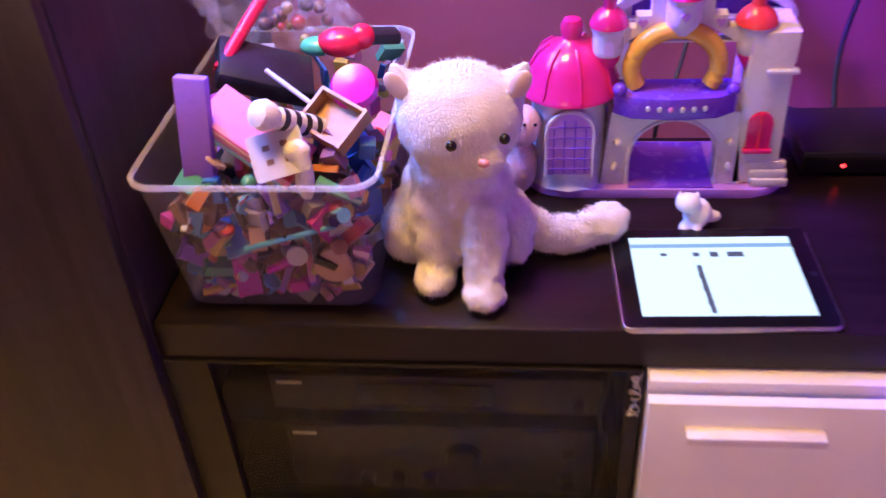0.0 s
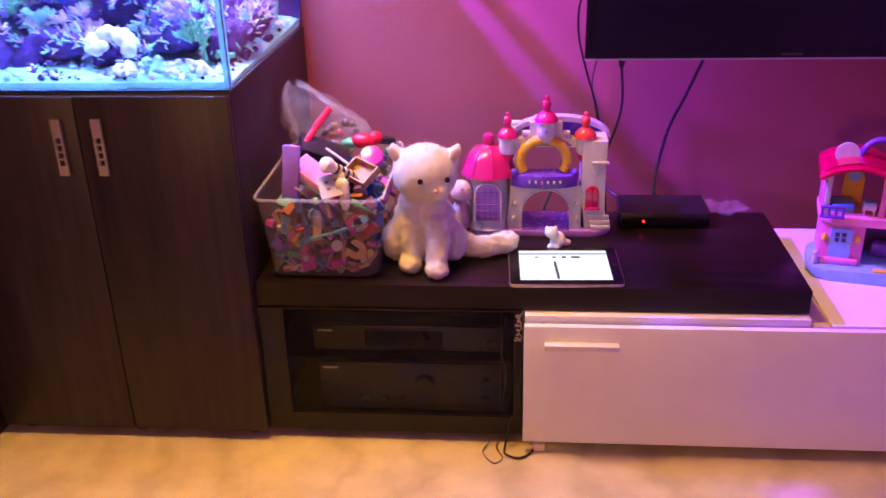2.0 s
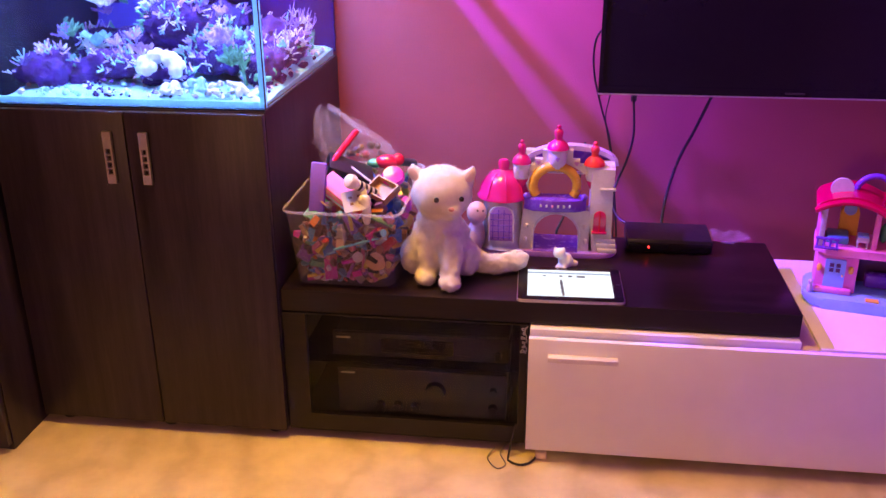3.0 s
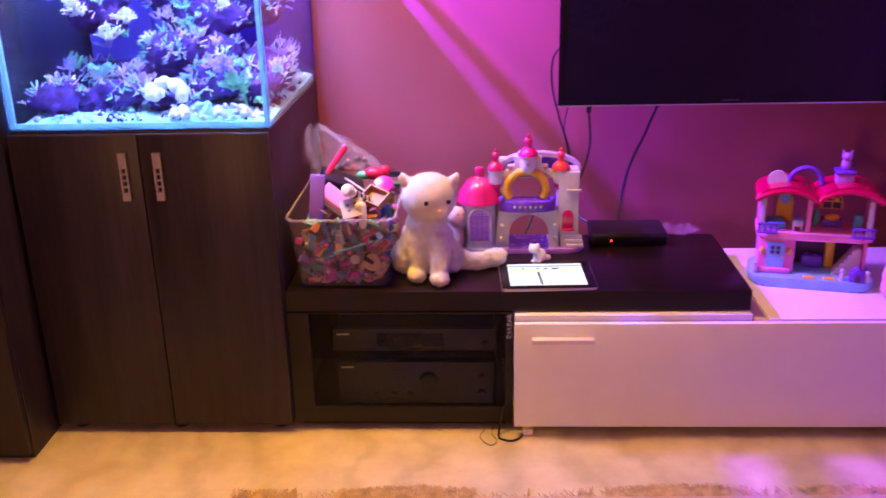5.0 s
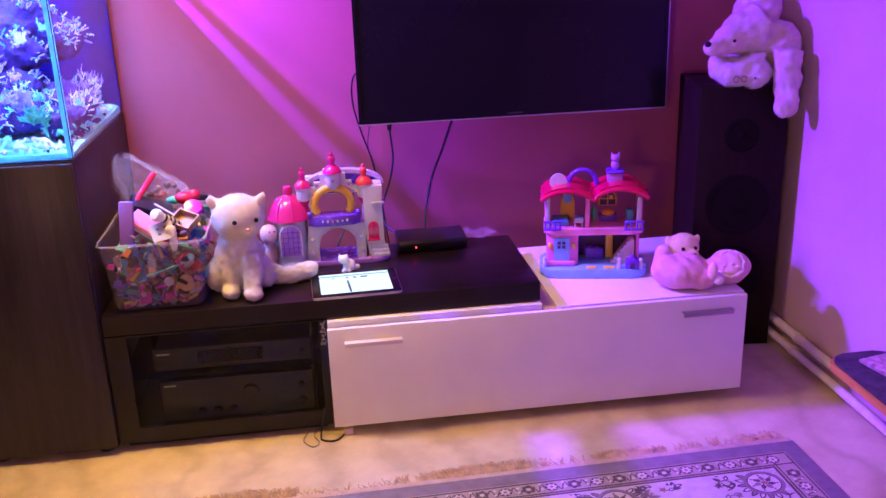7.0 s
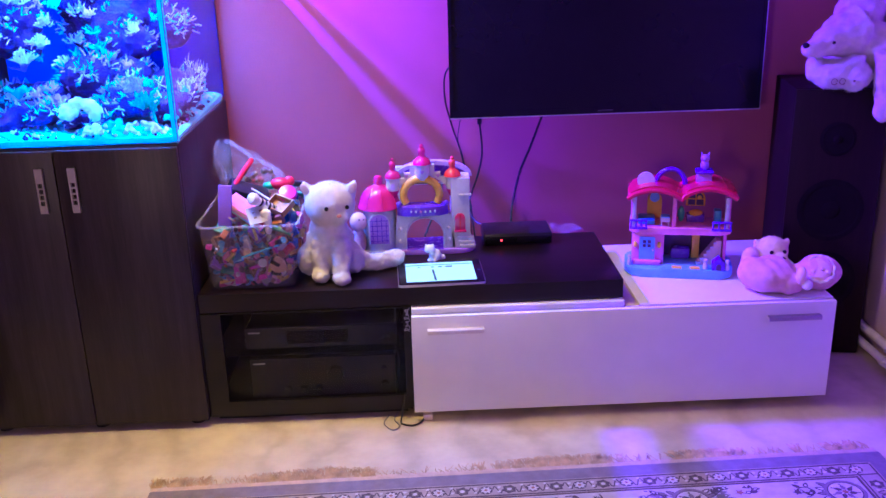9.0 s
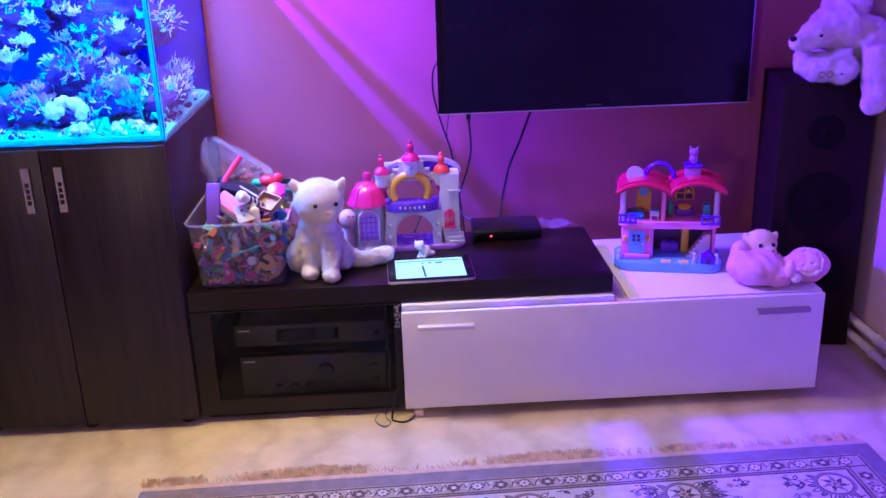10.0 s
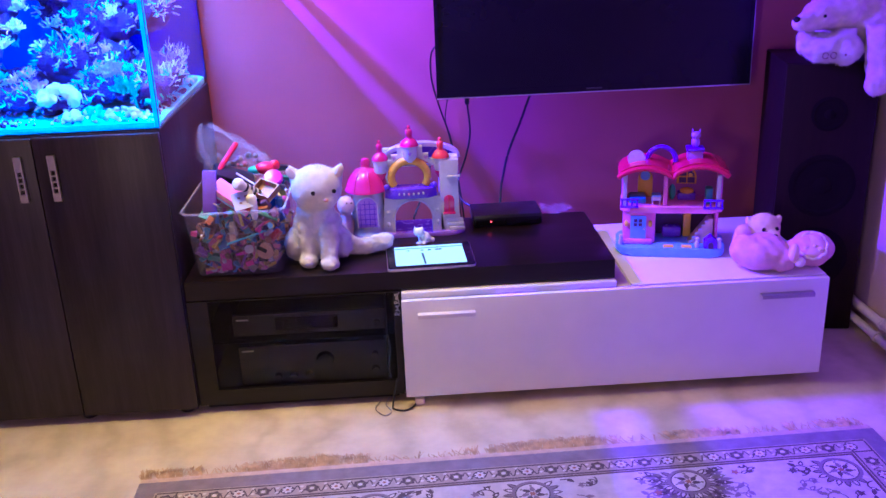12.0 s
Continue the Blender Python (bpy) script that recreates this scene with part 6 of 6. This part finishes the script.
    for j in range(10):
        for i in range(5):
            x = 1.300 - i * 0.384 - (0.192 if j % 2 else 0)
            y = 0.462 - j * 0.26
            if x < x0 + 0.2 or y < y0 + 0.2:
                continue
            if j % 2 == 0:
                for k in range(0 if i % 2 == 0 else 40):
                    a = k * 2 * math.pi / 40
                    leaf(bm, x + 0.060 * math.cos(a), y + 0.060 * math.sin(a), a, 0.042 + 0.012 * (k % 3 == 0), 0.009, 0.00911, (1, 4, 1, 0)[k % 4])
                    disc(bm, x + (0.078 + 0.010 * (k % 2)) * math.cos(a), y + (0.078 + 0.010 * (k % 2)) * math.sin(a), 0.0028, 0.00935, 3, 6)
                for k in range(18):
                    a = k * 2 * math.pi / 18
                    leaf(bm, x + 0.044 * math.cos(a), y + 0.044 * math.sin(a), a, 0.030, 0.0085, 0.0092, 0)
                    leaf(bm, x + 0.049 * math.cos(a), y + 0.049 * math.sin(a), a, 0.018, 0.0045, 0.0094, (3, 1)[k % 2])
                disc(bm, x, y, 0.052, 0.0093, 1, 24)
                disc(bm, x, y, 0.043, 0.0095, 0, 24)
                disc(bm, x, y, 0.040, 0.0096, 3, 24)
                for k in range(7):
                    a = k * 2 * math.pi / 7 + 0.3
                    leaf(bm, x + 0.008 * math.cos(a), y + 0.008 * math.sin(a), a + 0.5, 0.024, 0.007, 0.0097, (0, 1)[k % 2])
                    disc(bm, x + 0.033 * math.cos(a + 0.4), y + 0.033 * math.sin(a + 0.4), 0.0035, 0.0097, 4, 8)
                star(bm, x, y, 0.010, 6, 0.0099, 2, 0.6)
            else:
                for k in range(9):
                    leaf(bm, x, y, k * 0.698 + 0.2, 0.062 if k % 2 else 0.045, 0.012, 0.0092 + 0.00005 * k, (0, 1, 4)[k % 3])
                star(bm, x, y, 0.022, 6, 0.0098, 3, 0.6)
                disc(bm, x, y, 0.009, 0.0099, 2)
            for a in range(11):
                ang = a * math.pi / 5.5 + 0.4
                r = rnd.uniform(0.090, 0.135)
                curl(bm, x + r * math.cos(ang), y + r * math.sin(ang), ang + rnd.uniform(1.2, 2.4), rnd.uniform(0.030, 0.042), 1 if a % 2 else -1, 0.0091 + 0.00002 * a, (0, 0, 1, 4)[a % 4])
    gone = [v for v in bm.verts if not (x0 + 0.124 < v.co.x < x1 - 0.124 and y0 + 0.124 < v.co.y < y1 - 0.124)]
    bmesh.ops.delete(bm, geom=gone, context="VERTS")
    f = part("field_motif", bm, M_RUG_INKS, t, "woven floral medallions and vines", smooth=False)
    tagged(f, kind="stuff")
    for side, yy in ((1, y1), (-1, y0)):
        part("selvedge", box(B(), x0 + 0.002, x1 - 0.002, min(yy, yy + side * 0.013), max(yy, yy + side * 0.024), 0.0, 0.004, 0.001), M_SELVEDGE, t, "pale woven selvedge")
        bm = B()
        for k in range(2600):
            x = x0 + (x1 - x0) * rnd.random()
            tuft = 1.4 * noise.noise((x * 3.1 + 0.6, side, 0)) + 0.5 * noise.noise((x * 40, side, 4))
            if tuft < 0.0 and rnd.random() < 0.90:
                continue
            l = 0.042 + 0.018 * tuft + rnd.uniform(-0.012, 0.012)
            dx = 0.012 * noise.noise((x * 30, 7, side)) + rnd.uniform(-0.020, 0.020)
            z = rnd.uniform(0.001, 0.006) + 0.012 * max(0, tuft)
            a, b, c = (x, yy + side * 0.018, 0.004), (x + dx * 0.5 + rnd.uniform(-0.004, 0.004), yy + side * (0.010 + l * 0.55), z + 0.002), (x + dx, yy + side * (0.010 + l), 0.001 + rnd.uniform(0, 0.004))
            w = 0.0011
            v = [bm.verts.new((p[0] + s * w, p[1], p[2] + s * 0.0004)) for p in (a, b, c) for s in (-1, 1)]
            bm.faces.new((v[0], v[1], v[3], v[2]))
            bm.faces.new((v[2], v[3], v[5], v[4]))
        tagged(part("fringe", bm, M_FRINGE, t, "curly tan fringe", smooth=False), kind="stuff")


def pile(name, colour):
    return plain(name, colour, 0.95, 0, 0.14, 30, 0.7, 700)


M_RUG_EDGE, M_RUG_BAND, M_RUG_LINE = pile("mauve_pile", (0.26, 0.21, 0.23)), pile("tan_pile", (0.46, 0.37, 0.30)), pile("brown_pile", (0.14, 0.09, 0.08))
M_RUG_FIELD = pile("cream_pile", (0.60, 0.54, 0.49))
M_RUG_INKS = [pile("grey_brown_pile", (0.12, 0.085, 0.085)), pile("mauve_leaf_pile", (0.26, 0.20, 0.21)), pile("rust_pile", (0.36, 0.17, 0.11)), pile("ivory_pile", (0.68, 0.62, 0.55)), pile("olive_pile", (0.24, 0.22, 0.14))]
M_SELVEDGE = pile("peach_selvedge", (0.62, 0.46, 0.34))
M_FRINGE = plain("tan_cotton_fringe", (0.52, 0.36, 0.19), 0.95, 0, 0.3, 40)
rug()


def low_table():
    t = thing("low_play_table", (1.67, 0.2, 0), "low table with an orange wooden edge and patterned top", "table")
    part("tabletop", slab(B(), rounded(1.565, 1.750, -0.35, 0.705, 0.05, 6), 0.205, 0.225, "z", 0.004), M_ORANGEWOOD, t)
    part("playmat", slab(B(), rounded(1.572, 1.748, -0.34, 0.697, 0.045, 6), 0.2255, 0.236, "z", 0.004), M_MATDARK, t, "dark patterned mat")
    for y in (-0.28, 0.30):
        for x in (1.615, 1.73):
            part("leg", rod(B(), (x, y, 0), (x, y, 0.206), 0.014, 0.017), M_ORANGEWOOD, t)


M_MATDARK = plain("dark_mat", (0.05, 0.04, 0.05), 0.8, 0, 0.5, 30, 0.4)
low_table()
block("picture_book", (1.69, 0.58, 0.241), (0.10, 0.14, 0.010), (0, 0, 12), plain("patterned_cover", (0.45, 0.30, 0.32), 0.4, 0, 0.6, 55), "patterned picture book on the low table", "book")
b = tube(B(), smooth_line([(1.632, 0.50, 0.2405), (1.66, 0.44, 0.2405), (1.70, 0.41, 0.2405)], 4), 0.005, 8)
solid("red_pen", b, M_TOYRED, (1.66, 0.44, 0.236), "red pen on the low table", "pen")
cable("floor_cable", [(0.215, 0.962, 0.08), (0.200, 0.940, 0.006), (0.205, 0.915, 0.004), (0.235, 0.905, 0.004), (0.262, 0.93, 0.004), (0.275, 0.99, 0.004), (0.285, 1.02, 0.01)], 0.0028, "black cable looping out on the floor under the cabinet")
cable("thin_floor_cable", [(0.165, 0.96, 0.01), (0.150, 0.925, 0.003), (0.175, 0.885, 0.003), (0.195, 0.905, 0.003), (0.180, 0.945, 0.004), (0.190, 0.98, 0.008)], 0.0016, "thin grey cable looping on the floor", M_STEEL)
b = box(B(), 0.264, 0.292, 0.935, 0.962, 0.0, 0.020, 0.004)
solid("plug_adapter", b, M_CREAM, (0.278, 0.948, 0), "small cream plug adapter on the floor", "adapter")
tangle = [(0.228 + 0.009 * math.cos(k * 1.9) * (0.6 + 0.4 * math.sin(k * 0.7)), 0.9615 + 0.002 * math.sin(k * 2.3), 0.275 + 0.0035 * k + 0.006 * math.sin(k * 1.9)) for k in range(21)]
cable("cable_tangle", tangle, 0.0016, "tangle of thin grey cable beside the glass door", M_STEEL)
cable("cabinet_cable", [(0.200, 0.99, 0.32), (0.190, 0.985, 0.25), (0.200, 0.99, 0.17), (0.194, 0.99, 0.10), (0.200, 0.985, 0.05)], 0.0025, "black cable hanging inside the glass door")
cable("wall_cable", [(0.29, 1.45, 0.20), (0.292, 1.45, 0.38), (0.300, 1.455, 0.415), (0.323, 1.50, 0.455), (0.345, 1.56, 0.50), (0.36, 1.62, 0.54), (0.365, 1.655, 0.60)], 0.0034, "black cable on the wall behind the toy castle")


# ---- ceiling lamp and added fill lamp ----
lamp = thing("ceiling_lamp", (-0.32, 0.94, 2.5), "round white ceiling lamp", "lamp")
part("lamp_base", lathe(B(), [(0.02, 2.5), (0.30, 2.5), (0.30, 2.475), (0.02, 2.47)], (-0.32, 0.94, 0), 32), M_PIPE, lamp)
# Foot, pole and shade invented to carry the added fill light.
lamp = thing("front_fill_lamp", (-0.78, -2.62, 0), "added standing lamp for the unseen front fill light", "lamp")
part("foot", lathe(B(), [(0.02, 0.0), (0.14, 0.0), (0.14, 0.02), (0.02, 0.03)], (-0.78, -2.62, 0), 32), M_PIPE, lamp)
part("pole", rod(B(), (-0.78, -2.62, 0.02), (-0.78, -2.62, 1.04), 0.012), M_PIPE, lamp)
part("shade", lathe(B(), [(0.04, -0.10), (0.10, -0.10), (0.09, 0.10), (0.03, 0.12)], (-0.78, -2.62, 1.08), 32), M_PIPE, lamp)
